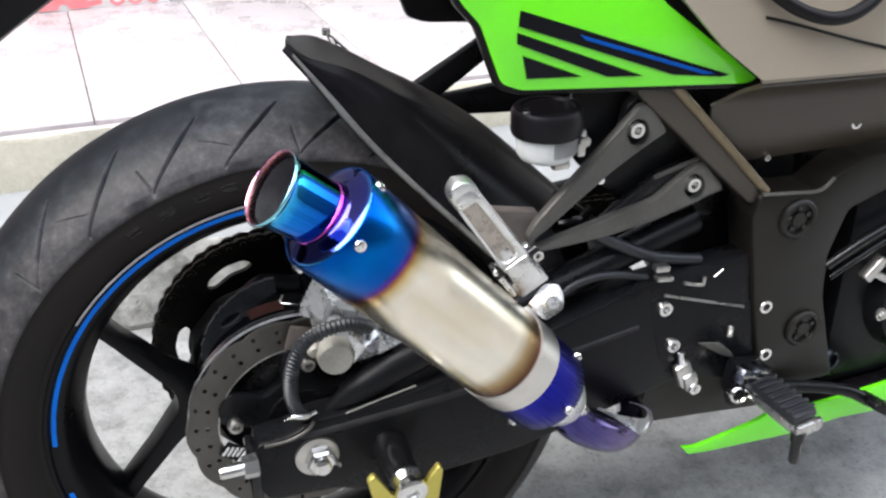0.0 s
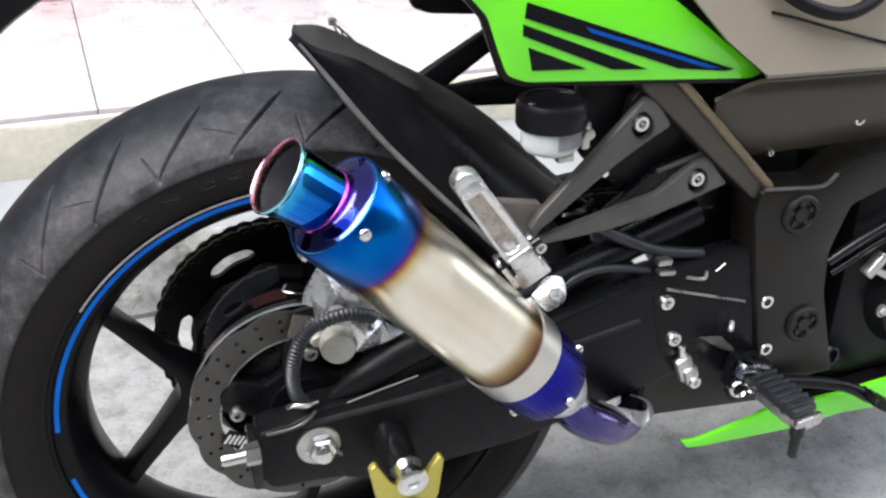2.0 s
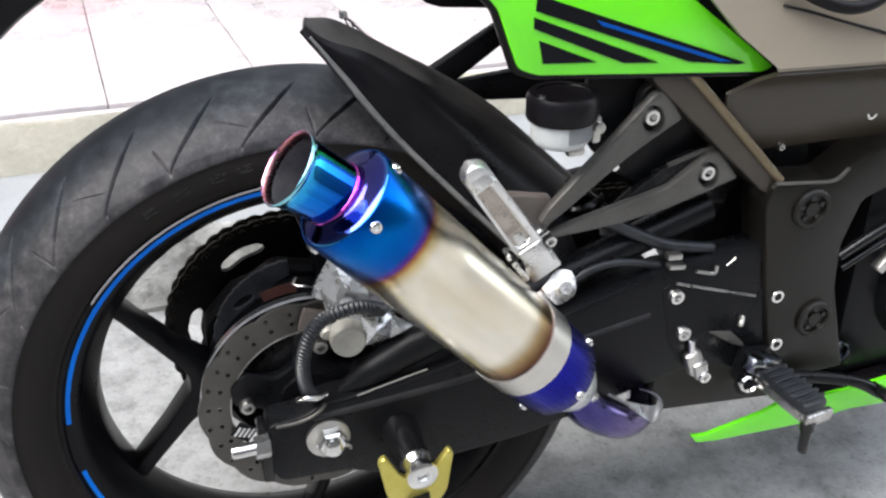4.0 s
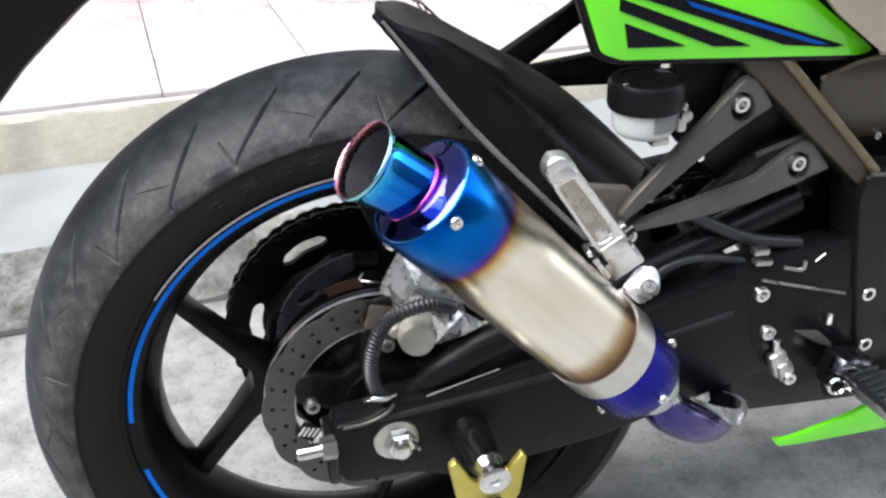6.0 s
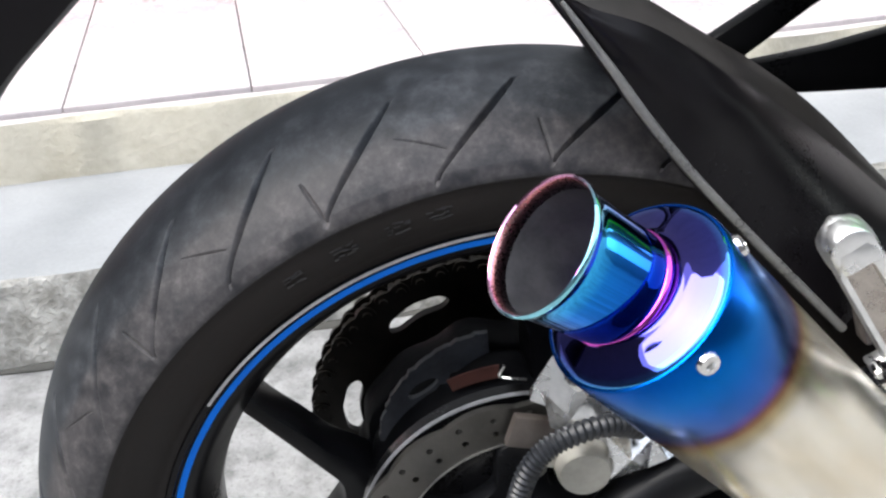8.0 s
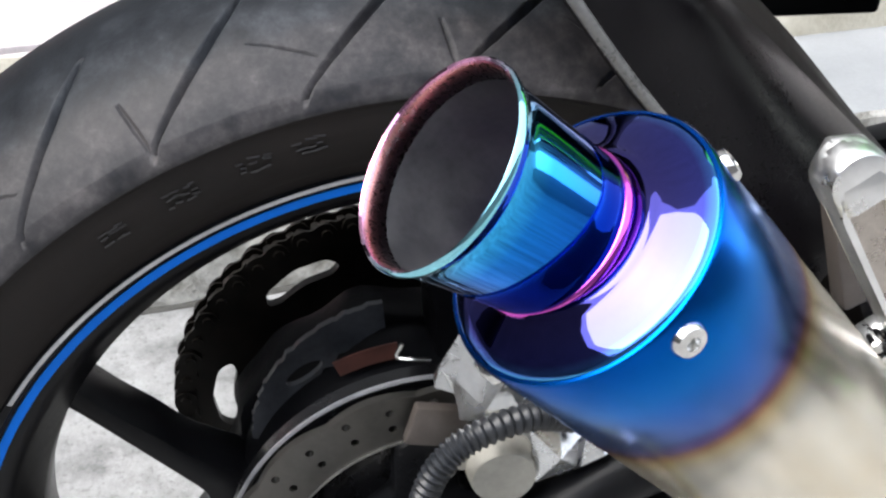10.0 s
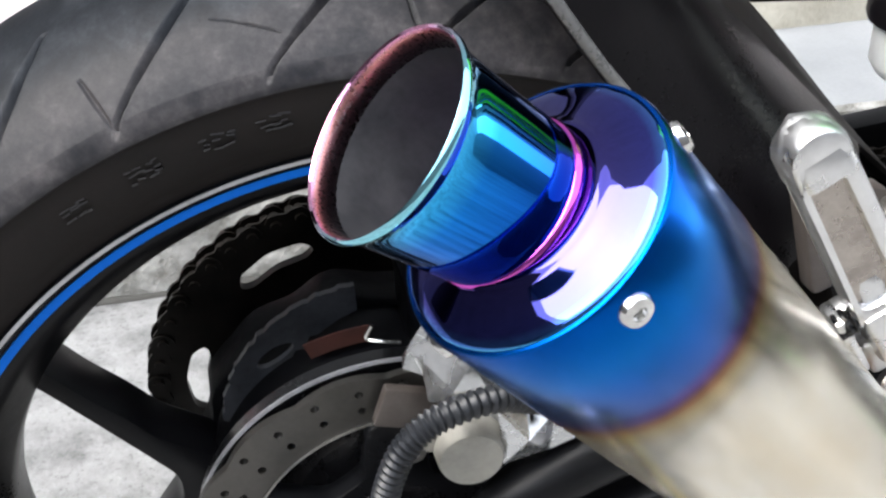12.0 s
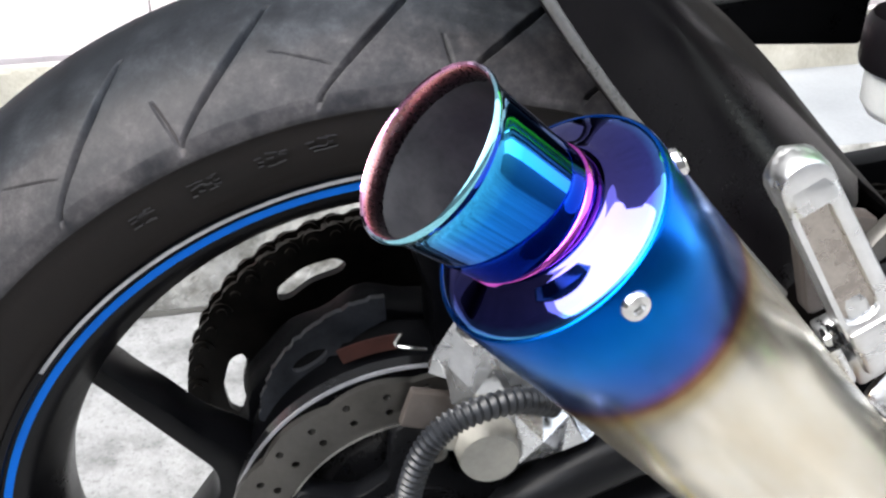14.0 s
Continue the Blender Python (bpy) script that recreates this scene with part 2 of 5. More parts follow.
WALL_PAINT = surface("white wall paint", (0.70, 0.68, 0.66), (0.80, 0.78, 0.77), (0.6, 0.8), big=3, fine=200, bump=0.2, depth=0.001)
HEDGE_WALL = surface("dark screen wall and dirt", (0.045, 0.045, 0.040), (0.10, 0.095, 0.085), (0.7, 0.9), big=2, fine=60, bump=0.5, depth=0.006)
YARD_WALL = surface("plain grey screen wall", (0.17, 0.17, 0.172), (0.27, 0.27, 0.272), (0.7, 0.9), big=2, fine=60, bump=0.5, depth=0.006)
WALL_GREY = surface("grey wall paint", (0.14, 0.135, 0.13), (0.22, 0.215, 0.205), (0.6, 0.8), big=3, fine=200, bump=0.2, depth=0.001)
LATTICE = surface("pink-red lattice paint", (0.66, 0.16, 0.18), (0.78, 0.32, 0.32), (0.4, 0.6), big=14, fine=300, bump=0.1)
POT_WHITE = surface("white glazed pot", (0.72, 0.72, 0.70), (0.82, 0.82, 0.80), (0.2, 0.35), big=20, fine=300, bump=0.05)
POT_GREY = surface("blue-grey pot", (0.10, 0.11, 0.13), (0.17, 0.18, 0.21), (0.4, 0.6), big=20, fine=300, bump=0.1)


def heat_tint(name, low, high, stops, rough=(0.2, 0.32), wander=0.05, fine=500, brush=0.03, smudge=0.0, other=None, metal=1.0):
    """Metal coloured by heat along the axis of its part, from low to high metres, with an uneven edge and a brushed grain."""
    m, t, p = nodes_of(name)
    sep = t.nodes.new("ShaderNodeSeparateXYZ")
    t.links.new(t.nodes.new("ShaderNodeTexCoord").outputs["Object"], sep.inputs[0])
    mr = t.nodes.new("ShaderNodeMapRange")
    mr.inputs["From Min"].default_value, mr.inputs["From Max"].default_value = low, high
    t.links.new(sep.outputs["Z"], mr.inputs["Value"])
    wob = noise_node(t, "Object", 26, 3)
    add = t.nodes.new("ShaderNodeMath")
    add.operation = "MULTIPLY_ADD"
    add.inputs[1].default_value = wander
    t.links.new(wob.outputs["Fac"], add.inputs[0])
    sub = t.nodes.new("ShaderNodeMath")
    sub.operation = "SUBTRACT"
    sub.inputs[1].default_value = wander / 2
    t.links.new(mr.outputs["Result"], sub.inputs[0])
    t.links.new(sub.outputs[0], add.inputs[2])
    c = ramp_node(t, add.outputs[0], stops)
    hue = c.outputs["Color"]
    if other:
        turn = t.nodes.new("ShaderNodeMapRange")
        turn.inputs["From Min"].default_value, turn.inputs["From Max"].default_value = -0.010, 0.012
        t.links.new(sep.outputs["X"], turn.inputs["Value"])
        hue = mix_node(t, "MIX", turn.outputs["Result"], ramp_node(t, add.outputs[0], other).outputs["Color"], hue)
    grain = noise_node(t, "Object", fine, 4, 0.6, (1, 1, brush))
    tone = ramp_node(t, grain.outputs["Fac"], ((0.3, grey(0.98)), (0.7, grey(1.0))))
    tinted = mix_node(t, "MULTIPLY", 1.0, hue, tone.outputs["Color"])
    if smudge:
        film = noise_node(t, "Object", 34, 5, 0.6, (1, 1, 0.3))
        stain = ramp_node(t, film.outputs["Fac"], ((0.36, (0.86, 0.72, 0.50)), (0.50, (0.97, 0.91, 0.80)), (0.60, (1.0, 1.0, 1.0))))
        tinted = mix_node(t, "MULTIPLY", smudge, tinted, stain.outputs["Color"])
    t.links.new(tinted, p.inputs["Base Color"])
    r = ramp_node(t, grain.outputs["Fac"], ((0.3, grey(rough[0])), (0.7, grey(rough[1]))))
    t.links.new(r.outputs["Color"], p.inputs["Roughness"])
    p.inputs["Metallic"].default_value = metal
    return m


BLUE_A, BLUE_B, PURPLE, ORANGE = (0.0005, 0.085, 0.44), (0.001, 0.150, 0.56), (0.10, 0.02, 0.30), (0.42, 0.16, 0.03)
TITAN = (0.90, 0.86, 0.76)
CAN = heat_tint("heat-tinted titanium", -0.22, 0.0, (
    (0.0, (0.03, 0.02, 0.05)), (0.035, (0.16, 0.08, 0.04)), (0.085, (0.40, 0.29, 0.15)), (0.15, TITAN), (0.70, (0.89, 0.85, 0.745)),
    (0.742, (0.70, 0.56, 0.28)), (0.762, ORANGE), (0.778, PURPLE), (0.80, BLUE_A), (0.90, BLUE_B), (1.0, BLUE_A)), (0.22, 0.27), 0.012, 900, 0.03, 0.40)
CAP = heat_tint("violet-blue polished cone", -0.0035, 0.0040, ((0.0, (0.02, 0.012, 0.15)), (0.27, (0.03, 0.20, 0.50)), (0.33, (0.10, 0.52, 0.86)), (0.40, (0.08, 0.22, 0.68)), (0.54, (0.055, 0.06, 0.30)), (0.82, (0.058, 0.056, 0.25)), (1.0, (0.065, 0.058, 0.25))), (0.02, 0.04), 0.02)
TIP = heat_tint("iridescent polished tip", -0.055, 0.003, ((0.0, (0.30, 0.06, 0.62)), (0.09, (0.16, 0.05, 0.66)), (0.17, (0.03, 0.06, 0.66)), (0.38, (0.006, 0.10, 0.56)), (0.74, (0.010, 0.19, 0.66)), (0.90, (0.04, 0.42, 0.80)), (0.955, (0.26, 0.76, 0.92)), (1.0, (0.40, 0.80, 0.92))), (0.04, 0.05), 0.03,
    other=((0.0, (0.30, 0.06, 0.62)), (0.17, (0.03, 0.06, 0.66)), (0.38, (0.006, 0.10, 0.56)), (0.80, (0.02, 0.16, 0.62)), (0.90, (0.25, 0.12, 0.60)), (0.955, (0.70, 0.25, 0.62)), (1.0, (0.88, 0.46, 0.62))))
TIP_INSIDE = heat_tint("heat-tinted mouth of the tip", -0.006, 0.002, ((0.0, (0.045, 0.042, 0.046)), (0.45, (0.085, 0.055, 0.065)), (0.7, (0.28, 0.13, 0.14)), (0.88, (0.70, 0.32, 0.30)), (1.0, (0.85, 0.38, 0.62))), (0.24, 0.32), 0.06, 700, 1.0)
TAIL_BLUE = heat_tint("deep blue sleeve", -0.30, -0.24, ((0.0, (0.02, 0.012, 0.10)), (0.3, (0.012, 0.012, 0.22)), (1.0, (0.010, 0.014, 0.32))), (0.22, 0.34), 0.1)
LINK = heat_tint("blued link pipe", -0.40, -0.29, ((0.0, (0.16, 0.13, 0.26)), (0.4, (0.07, 0.06, 0.20)), (0.85, (0.05, 0.045, 0.20)), (1.0, (0.10, 0.08, 0.24))), (0.08, 0.16), 0.1)


# ---- mesh helpers ----
def part(name, bm, material, parent=None, label="", smooth=40.0, m=None):
    """Links a bmesh as one mesh object, under a thing or a part."""
    me = bpy.data.meshes.new(name)
    bmesh.ops.recalc_face_normals(bm, faces=bm.faces)
    if smooth:
        for f in bm.faces:
            f.smooth = True
        for e in bm.edges:
            if len(e.link_faces) == 2 and e.calc_face_angle(0) > radians(smooth):
                e.smooth = False
    bm.to_mesh(me)
    bm.free()
    for one in material if isinstance(material, (list, tuple)) else (material,):
        me.materials.append(one)
    ob = new(name, me)
    ob.parent = parent
    if m is not None:
        ob.matrix_basis = m
    return tagged(ob, label)


def holder(name, parent=None, label="", m=None):
    ob = new(name)
    ob.parent = parent
    if m is not None:
        ob.matrix_basis = m
    return tagged(ob, label)


def along(a, b, up=(0, 0, 1)):
    """A pose at a whose z runs to b."""
    z = (Vector(b) - Vector(a)).normalized()
    side = Vector(up).cross(z)
    x = side.normalized() if side.length > 1e-4 else Vector((1, 0, 0))
    y = z.cross(x)
    return Matrix(((x.x, y.x, z.x, a[0]), (x.y, y.y, z.y, a[1]), (x.z, y.z, z.z, a[2]), (0, 0, 0, 1)))


def lathe(profile, segments=64, closed=False, m=None, bm=None):
    """Turns (radius, height) about z; closed joins the last ring to the first."""
    bm = bm or bmesh.new()
    rings = []
    for r, h in profile:
        rings.append([bm.verts.new((r * math.cos(a), r * math.sin(a), h)) for a in (2 * math.pi * i / segments for i in range(segments))] if r > 1e-6 else [bm.verts.new((0, 0, h))])
    made = [v for ring in rings for v in ring]
    for p, q in zip(rings, rings[1:] + rings[:1] if closed else rings[1:]):
        for i in range(segments):
            j = (i + 1) % segments
            if len(p) == 1 and len(q) > 1:
                bm.faces.new((p[0], q[j], q[i]))
            elif len(q) == 1 and len(p) > 1:
                bm.faces.new((p[i], p[j], q[0]))
            elif len(p) > 1:
                bm.faces.new((p[i], p[j], q[j], q[i]))
    if m is not None:
        bmesh.ops.transform(bm, matrix=m, verts=made)
    return bm


AXLE_Z = 0.31
WHEEL = pose(0, 0, AXLE_Z, 90, 0, 0)  # local z to world -y, local x to x, local y to z


def rounded(points, radius, steps=4):
    """A closed outline with its corners rounded."""
    out, n = [], len(points)
    for i in range(n):
        p, a, b = (Vector(points[k % n]) for k in (i, i - 1, i + 1))
        da, db = a - p, b - p
        r = min(radius, da.length * 0.45, db.length * 0.45)
        s, e = p + da.normalized() * r, p + db.normalized() * r
        for k in range(steps + 1):
            u = k / steps
            out.append(((1 - u) ** 2 * s + 2 * u * (1 - u) * p + u * u * e)[:])
    return out


def sheet(outline, holes=(), low=0.0, high=0.004, bevel=0.0, m=None):
    """A flat outline in local xy, with holes, as a plate from low to high in local z."""
    bm = bmesh.new()
    edges = []
    for loop in (outline, *holes):
        vs = [bm.verts.new((p[0], p[1], low)) for p in loop]
        edges += [bm.edges.new((vs[i], vs[(i + 1) % len(vs)])) for i in range(len(vs))]
    bmesh.ops.triangle_fill(bm, use_beauty=True, use_dissolve=False, edges=edges)
    bmesh.ops.recalc_face_normals(bm, faces=bm.faces)
    base = list(bm.faces)
    top = bmesh.ops.extrude_face_region(bm, geom=base, use_keep_orig=True)
    moved = [g for g in top["geom"] if isinstance(g, bmesh.types.BMVert)]
    bmesh.ops.translate(bm, verts=moved, vec=(0, 0, high - low))
    if bevel:
        bmesh.ops.bevel(bm, geom=[e for e in bm.edges if len(e.link_faces) == 2 and e.calc_face_angle(0) > 1.0 and (abs(e.verts[0].co.z - e.verts[1].co.z) < 1e-7)], offset=bevel, segments=2, affect="EDGES", profile=0.5)
    if m is not None:
        bmesh.ops.transform(bm, matrix=m, verts=bm.verts)
    return bm


def side_plate(points, near, far, corner=0.006, bevel=0.0015, holes=()):
    """A plate upright along the motorcycle: an outline in x and z, from y = near (towards the right side) to far."""
    return sheet(rounded(points, corner) if corner else points, holes, -far, -near, bevel, pose(0, 0, 0, 90, 0, 0))


def circle(r, n=16, cx=0.0, cy=0.0):
    return [(cx + r * math.cos(2 * math.pi * i / n), cy + r * math.sin(2 * math.pi * i / n)) for i in range(n)]


def spline(points, steps=8):
    ps = [Vector(p) for p in points]
    ps = [2 * ps[0] - ps[1], *ps, 2 * ps[-1] - ps[-2]]
    out = []
    for i in range(1, len(ps) - 2):
        a, b, c, d = ps[i - 1 : i + 3]
        for k in range(steps):
            u = k / steps
            out.append(0.5 * (2 * b + (c - a) * u + (2 * a - 5 * b + 4 * c - d) * u * u + (3 * b - a - 3 * c + d) * u**3))
    return out + [ps[-2]]


def tube(points, radius, sides=14, steps=8, rings=None, caps=True, flat=1.0):
    """A round bar or hose along a smooth line; radius may be a function of the way along, 0 to 1."""
    line = spline(points, steps) if steps > 1 else [Vector(p) for p in points]
    bm, loops = bmesh.new(), []
    side = None
    for i, p in enumerate(line):
        ahead = (line[min(i + 1, len(line) - 1)] - line[max(i - 1, 0)]).normalized()
        if side is None:
            side = ahead.orthogonal().normalized()
        side = (side - ahead * side.dot(ahead)).normalized()
        other = ahead.cross(side)
        r = radius(i / (len(line) - 1)) if callable(radius) else radius
        loops.append([bm.verts.new(p + r * (math.cos(a) * side + flat * math.sin(a) * other)) for a in (2 * math.pi * k / sides for k in range(sides))])
    for a, b in zip(loops, loops[1:]):
        for k in range(sides):
            bm.faces.new((a[k], a[(k + 1) % sides], b[(k + 1) % sides], b[k]))
    if caps:
        bm.faces.new(loops[0][::-1])
        bm.faces.new(loops[-1])
    return bm


def block(size, m=None, bevel=0.003, taper=1.0, segments=2):
    """A box with rounded edges; taper narrows its local +z end."""
    bm = bmesh.new()
    bmesh.ops.create_cube(bm, size=1)
    for v in bm.verts:
        k = taper if v.co.z > 0 else 1.0
        v.co = Vector((v.co.x * size[0] * k, v.co.y * size[1] * k, v.co.z * size[2]))
    if bevel:
        bmesh.ops.bevel(bm, geom=bm.edges[:], offset=bevel, segments=segments, affect="EDGES", profile=0.5)
    if m is not None:
        bmesh.ops.transform(bm, matrix=m, verts=bm.verts)
    return bm


def join(*bms):
    """Several bmeshes as one."""
    out = bmesh.new()
    for b in bms:
        me = bpy.data.meshes.new("piece")
        b.to_mesh(me)
        b.free()
        out.from_mesh(me)
        bpy.data.meshes.remove(me)
    return out


def socket_screw(at, towards, r=0.007, proud=0.005):
    """A round-headed screw with a hexagonal socket; towards is the way that its head faces."""
    m = along(at, Vector(at) + Vector(towards))
    bm = lathe(((r * 1.0, -0.004), (r, proud * 0.55), (r * 0.86, proud), (r * 0.5, proud)), 20)
    inner = [bm.verts.new((r * 0.5 * math.cos(a), r * 0.5 * math.sin(a), proud)) for a in (2 * math.pi * k / 6 for k in range(6))]
    floor = [bm.verts.new((v.co.x * 0.95, v.co.y * 0.95, proud * 0.25)) for v in inner]
    for k in range(6):
        bm.faces.new((inner[k], inner[(k + 1) % 6], floor[(k + 1) % 6], floor[k]))
    bm.faces.new(floor)
    bmesh.ops.transform(bm, matrix=m, verts=bm.verts)
    return bm


def hex_nut(at, towards, r=0.01, high=0.008, washer=0.0, bore=0.0):
    m = along(at, Vector(at) + Vector(towards))
    bm = lathe(((0.0, high), (r * 0.82, high), (r, high * 0.8), (r, -0.002)), 6)
    if washer:
        lathe(((r, 0.0), (washer, 0.0), (washer, 0.0025), (r * 0.9, 0.0035)), 32, bm=bm)
    if bore:
        lathe(((bore, high - 0.001), (bore, high * 1.5), (bore * 0.7, high * 1.65), (0.0, high * 1.65)), 18, bm=bm)
    bmesh.ops.transform(bm, matrix=m, verts=bm.verts)
    return bm


RIGHT = (0, -1, 0)

# ---- the ground, the steps and the porch ----
def bounds_box(x0, x1, y0, y1, z0, z1, bevel=0.0):
    return block((x1 - x0, y1 - y0, z1 - z0), pose((x0 + x1) / 2, (y0 + y1) / 2, (z0 + z1) / 2), bevel)


def uneven_slab(x0, x1, y, top, low, deep, bevel, rough, seed):
    """A long step whose front edge is worn: a strip along x with a rounded nosing that wanders a little."""
    bm = bmesh.new()
    section = [(0.0, low), (0.0, top - bevel), (bevel * 0.3, top - bevel * 0.3), (bevel, top), (deep, top), (deep, low)]
    n, loops = 260, []
    for i in range(n + 1):
        x = x0 + (x1 - x0) * i / n
        loop = []
        for k, (dy, z) in enumerate(section):
            w = rough * noise.noise((x * 9 + seed, k * 0.7, 0)) if 0 < k < 4 else rough * 0.6 * noise.noise((x * 7 + seed, 5, 0)) * (k == 0)
            loop.append(bm.verts.new((x, y + dy + w, z + w * 0.5 * (k in (2, 3)))))
        loops.append(loop)
    for a, b in zip(loops, loops[1:]):
        for k in range(len(section)):
            j = (k + 1) % len(section)
            bm.faces.new((a[k], a[j], b[j], b[k]))
    return bm


ground_bm = bmesh.new()
reach = [-900, -60, -12, -5] + [i * 0.1 - 3 for i in range(61)] + [5, 12, 60, 900]
grid = [[ground_bm.verts.new((x, y, 0.003 * noise.noise((x * 2.3, y * 2.3, 0)) * (abs(x) < 3 and abs(y) < 3) - 0.002)) for x in reach] for y in reach]
for r0, r1 in zip(grid, grid[1:]):
    for i in range(len(reach) - 1):
        ground_bm.faces.new((r0[i], r0[i + 1], r1[i + 1], r1[i]))
tagged(part("ground", ground_bm, CONCRETE, smooth=60), "pale grey worn concrete ground under the motorcycle", "ground", kind="structure")

lower_step = part("lower_step", uneven_slab(-4, 4, 0.68, 0.15, -0.05, 0.36, 0.012, 0.006, 1.0), [GREY_RENDER, STEP_STONE], smooth=30)
upper_step = part("upper_step", uneven_slab(-4, 4, 1.0, 0.258, 0.10, 0.36, 0.012, 0.006, 4.0), [KERB_STONE, GROUT], smooth=30)
for step, label in ((lower_step, "lower step with a stained grey riser and tread"), (upper_step, "upper step with rough beige riser below the tiles")):
    for f in step.data.polygons:
        f.material_index = 1 if f.normal.z > 0.8 else 0
    tagged(step, label, "step", kind="structure")
porch = tagged(part("porch_floor", bounds_box(-4, 4, 1.3, 4.0, -0.05, 0.2575), GROUT), "tiled porch floor of pale glazed tiles with thin joints", "floor", kind="structure")
# unseen tall wall, added to close off the sky on the porch side
house = tagged(part("added_wall_house", bounds_box(-9, 9, 3.2, 3.4, 0.2, 11.5), WALL_GREY), "unseen grey wall added behind the porch", "wall", kind="structure")


dirt = [(x * 0.05 - 1.5, 0.674 + 0.006 * noise.noise((x * 0.9, 3, 0)), 0.001) for x in range(61)]
part("dirt_seam", tube(dirt, lambda u: 0.0055 + 0.003 * math.sin(u * 90) * math.sin(u * 37), 8, 2, flat=0.6), HEDGE_WALL, lower_step, "dark dirt in the joint at the ground")
# two unseen walls, added to block low light and darken reflections
tagged(part("added_wall_rear", bounds_box(-4.7, -4.5, -2.59, 3.4, -0.05, 3.0), HEDGE_WALL), "unseen dark wall added to cut off the low rear sky", "wall", kind="structure")
tagged(part("added_wall_opposite", bounds_box(-14, 14, -2.8, -2.6, -0.05, 2.4), YARD_WALL), "unseen grey wall added to darken light from the right", "wall", kind="structure")

# the low wall with a pink lattice, and two pots on the porch
low_wall = tagged(part("wall_low", bounds_box(-1.6, 0.02, 1.95, 2.04, 0.262, 0.62, 0.004), WALL_PAINT), "low white wall with a pink-red lattice pattern", "wall", kind="structure")
def lattice_pieces():
    """Small rings in rows, and a fan of petals rising from the joint of two tiles."""
    for row in range(6):
        for col in range(34):
            cx, cz = -1.575 + col * 0.047 + 0.0235 * (row % 2), 0.292 + row * 0.044
            if cx < -0.02 and (cx - FAN) ** 2 + (cz - 0.285) ** 2 > 0.105**2:
                yield lathe(((0.0135, 0.0), (0.0215, 0.0), (0.0215, 0.006), (0.0135, 0.006)), 12, True, pose(cx, 1.953, cz, 90, 0, 0))
    for k in range(11):
        a = radians(8 + 16.4 * k)
        yield sheet(rounded([(0.014, -0.002), (0.060, -0.0085), (0.102, -0.005), (0.102, 0.005), (0.060, 0.0085), (0.014, 0.002)], 0.004, 2), (), 0.0, 0.007, 0.0, pose(FAN, 1.953, 0.272, 90, 0, 0) @ pose(0, 0, 0, 0, 0, math.degrees(a)))


FAN = -0.2595
bm = bmesh.new()
for piece in lattice_pieces():
    me = bpy.data.meshes.new("piece")
    piece.to_mesh(me)
    piece.free()
    bm.from_mesh(me)
    bpy.data.meshes.remove(me)
part("lattice", bm, LATTICE, low_wall, "pink-red curved lattice on the low wall")


def flower_pot(x, y, r, high, material, label):
    z = 0.264
    prof = ((0.0, 0.0), (r * 0.78, 0.0), (r * 0.8, 0.01), (r * 0.98, high * 0.85), (r * 1.08, high * 0.87), (r * 1.08, high), (r * 0.95, high), (r * 0.85, high * 0.8), (0.0, high * 0.8))
    return tagged(part("flower_pot", lathe(prof, 40, m=pose(x, y, z)), material), label, "pot", "pots on the porch")


flower_pot(0.075, 2.04, 0.055, 0.16, POT_WHITE, "small white glazed pot on the porch tiles")
flower_pot(0.235, 2.07, 0.085, 0.22, POT_GREY, "blue-grey pot on the porch tiles")

# porch tiles: long pale tiles, each a piece of its own
LEAN = -0.066
tile_mesh = None
for col in range(-13, 14):
    for row in range(2):
        y = 1.012 + 0.5 + 1.003 * row
        m = pose(-0.0395 + 0.305 * col + LEAN * (y - 1.036), y, 0.262)
        if tile_mesh is None:
            slab = block((0.3022, 0.9990, 0.012), None, 0.0015)
            for v in slab.verts:
                v.co.x += LEAN * v.co.y
            t0 = part("tile", slab, TILE, porch, m=m)
            tile_mesh = t0.data
        else:
            t1 = new("tile", tile_mesh)
            t1.parent, t1.matrix_basis = porch, m

# ---- the motorcycle ----
bike = tagged(holder("motorcycle"), "green and black sport motorcycle with a blued titanium muffler", "motorcycle")

# rear wheel: cast rim with Y-shaped spokes
rim_half = [(0.2335, 0.0565), (0.2325, 0.0585), (0.2290, 0.0585), (0.2280, 0.0560), (0.2275, 0.0545), (0.2190, 0.0530), (0.2120, 0.0460), (0.2060, 0.0330), (0.1990, 0.0240), (0.1965, 0.0120)]
rim_profile = [(0.2130, -0.030), (0.2290, -0.052)] + [(r, -h) for r, h in rim_half] + [(r, h) for r, h in reversed(rim_half)] + [(0.2290, 0.052), (0.2130, 0.030)]
hub_profile = [(0.012, -0.085), (0.034, -0.085), (0.036, -0.05), (0.055, -0.045), (0.06, -0.02), (0.06, 0.02), (0.052, 0.04), (0.036, 0.045), (0.034, 0.07), (0.012, 0.07)]


def polar(r, deg):
    return (r * math.cos(radians(deg)), r * math.sin(radians(deg)))


rim = lathe(rim_profile, 160, True)
bmesh.ops.transform(rim, matrix=WHEEL, verts=rim.verts)
wheel = part("rear_wheel", rim, WHEEL_PAINT, bike, "gloss black cast rim with forked spokes", smooth=35)
part("hub", lathe(hub_profile, 48, True, WHEEL), BLACK_GLOSS, wheel)
def spoke_corner(r, d, k):
    return polar(r, d + 120 * k)
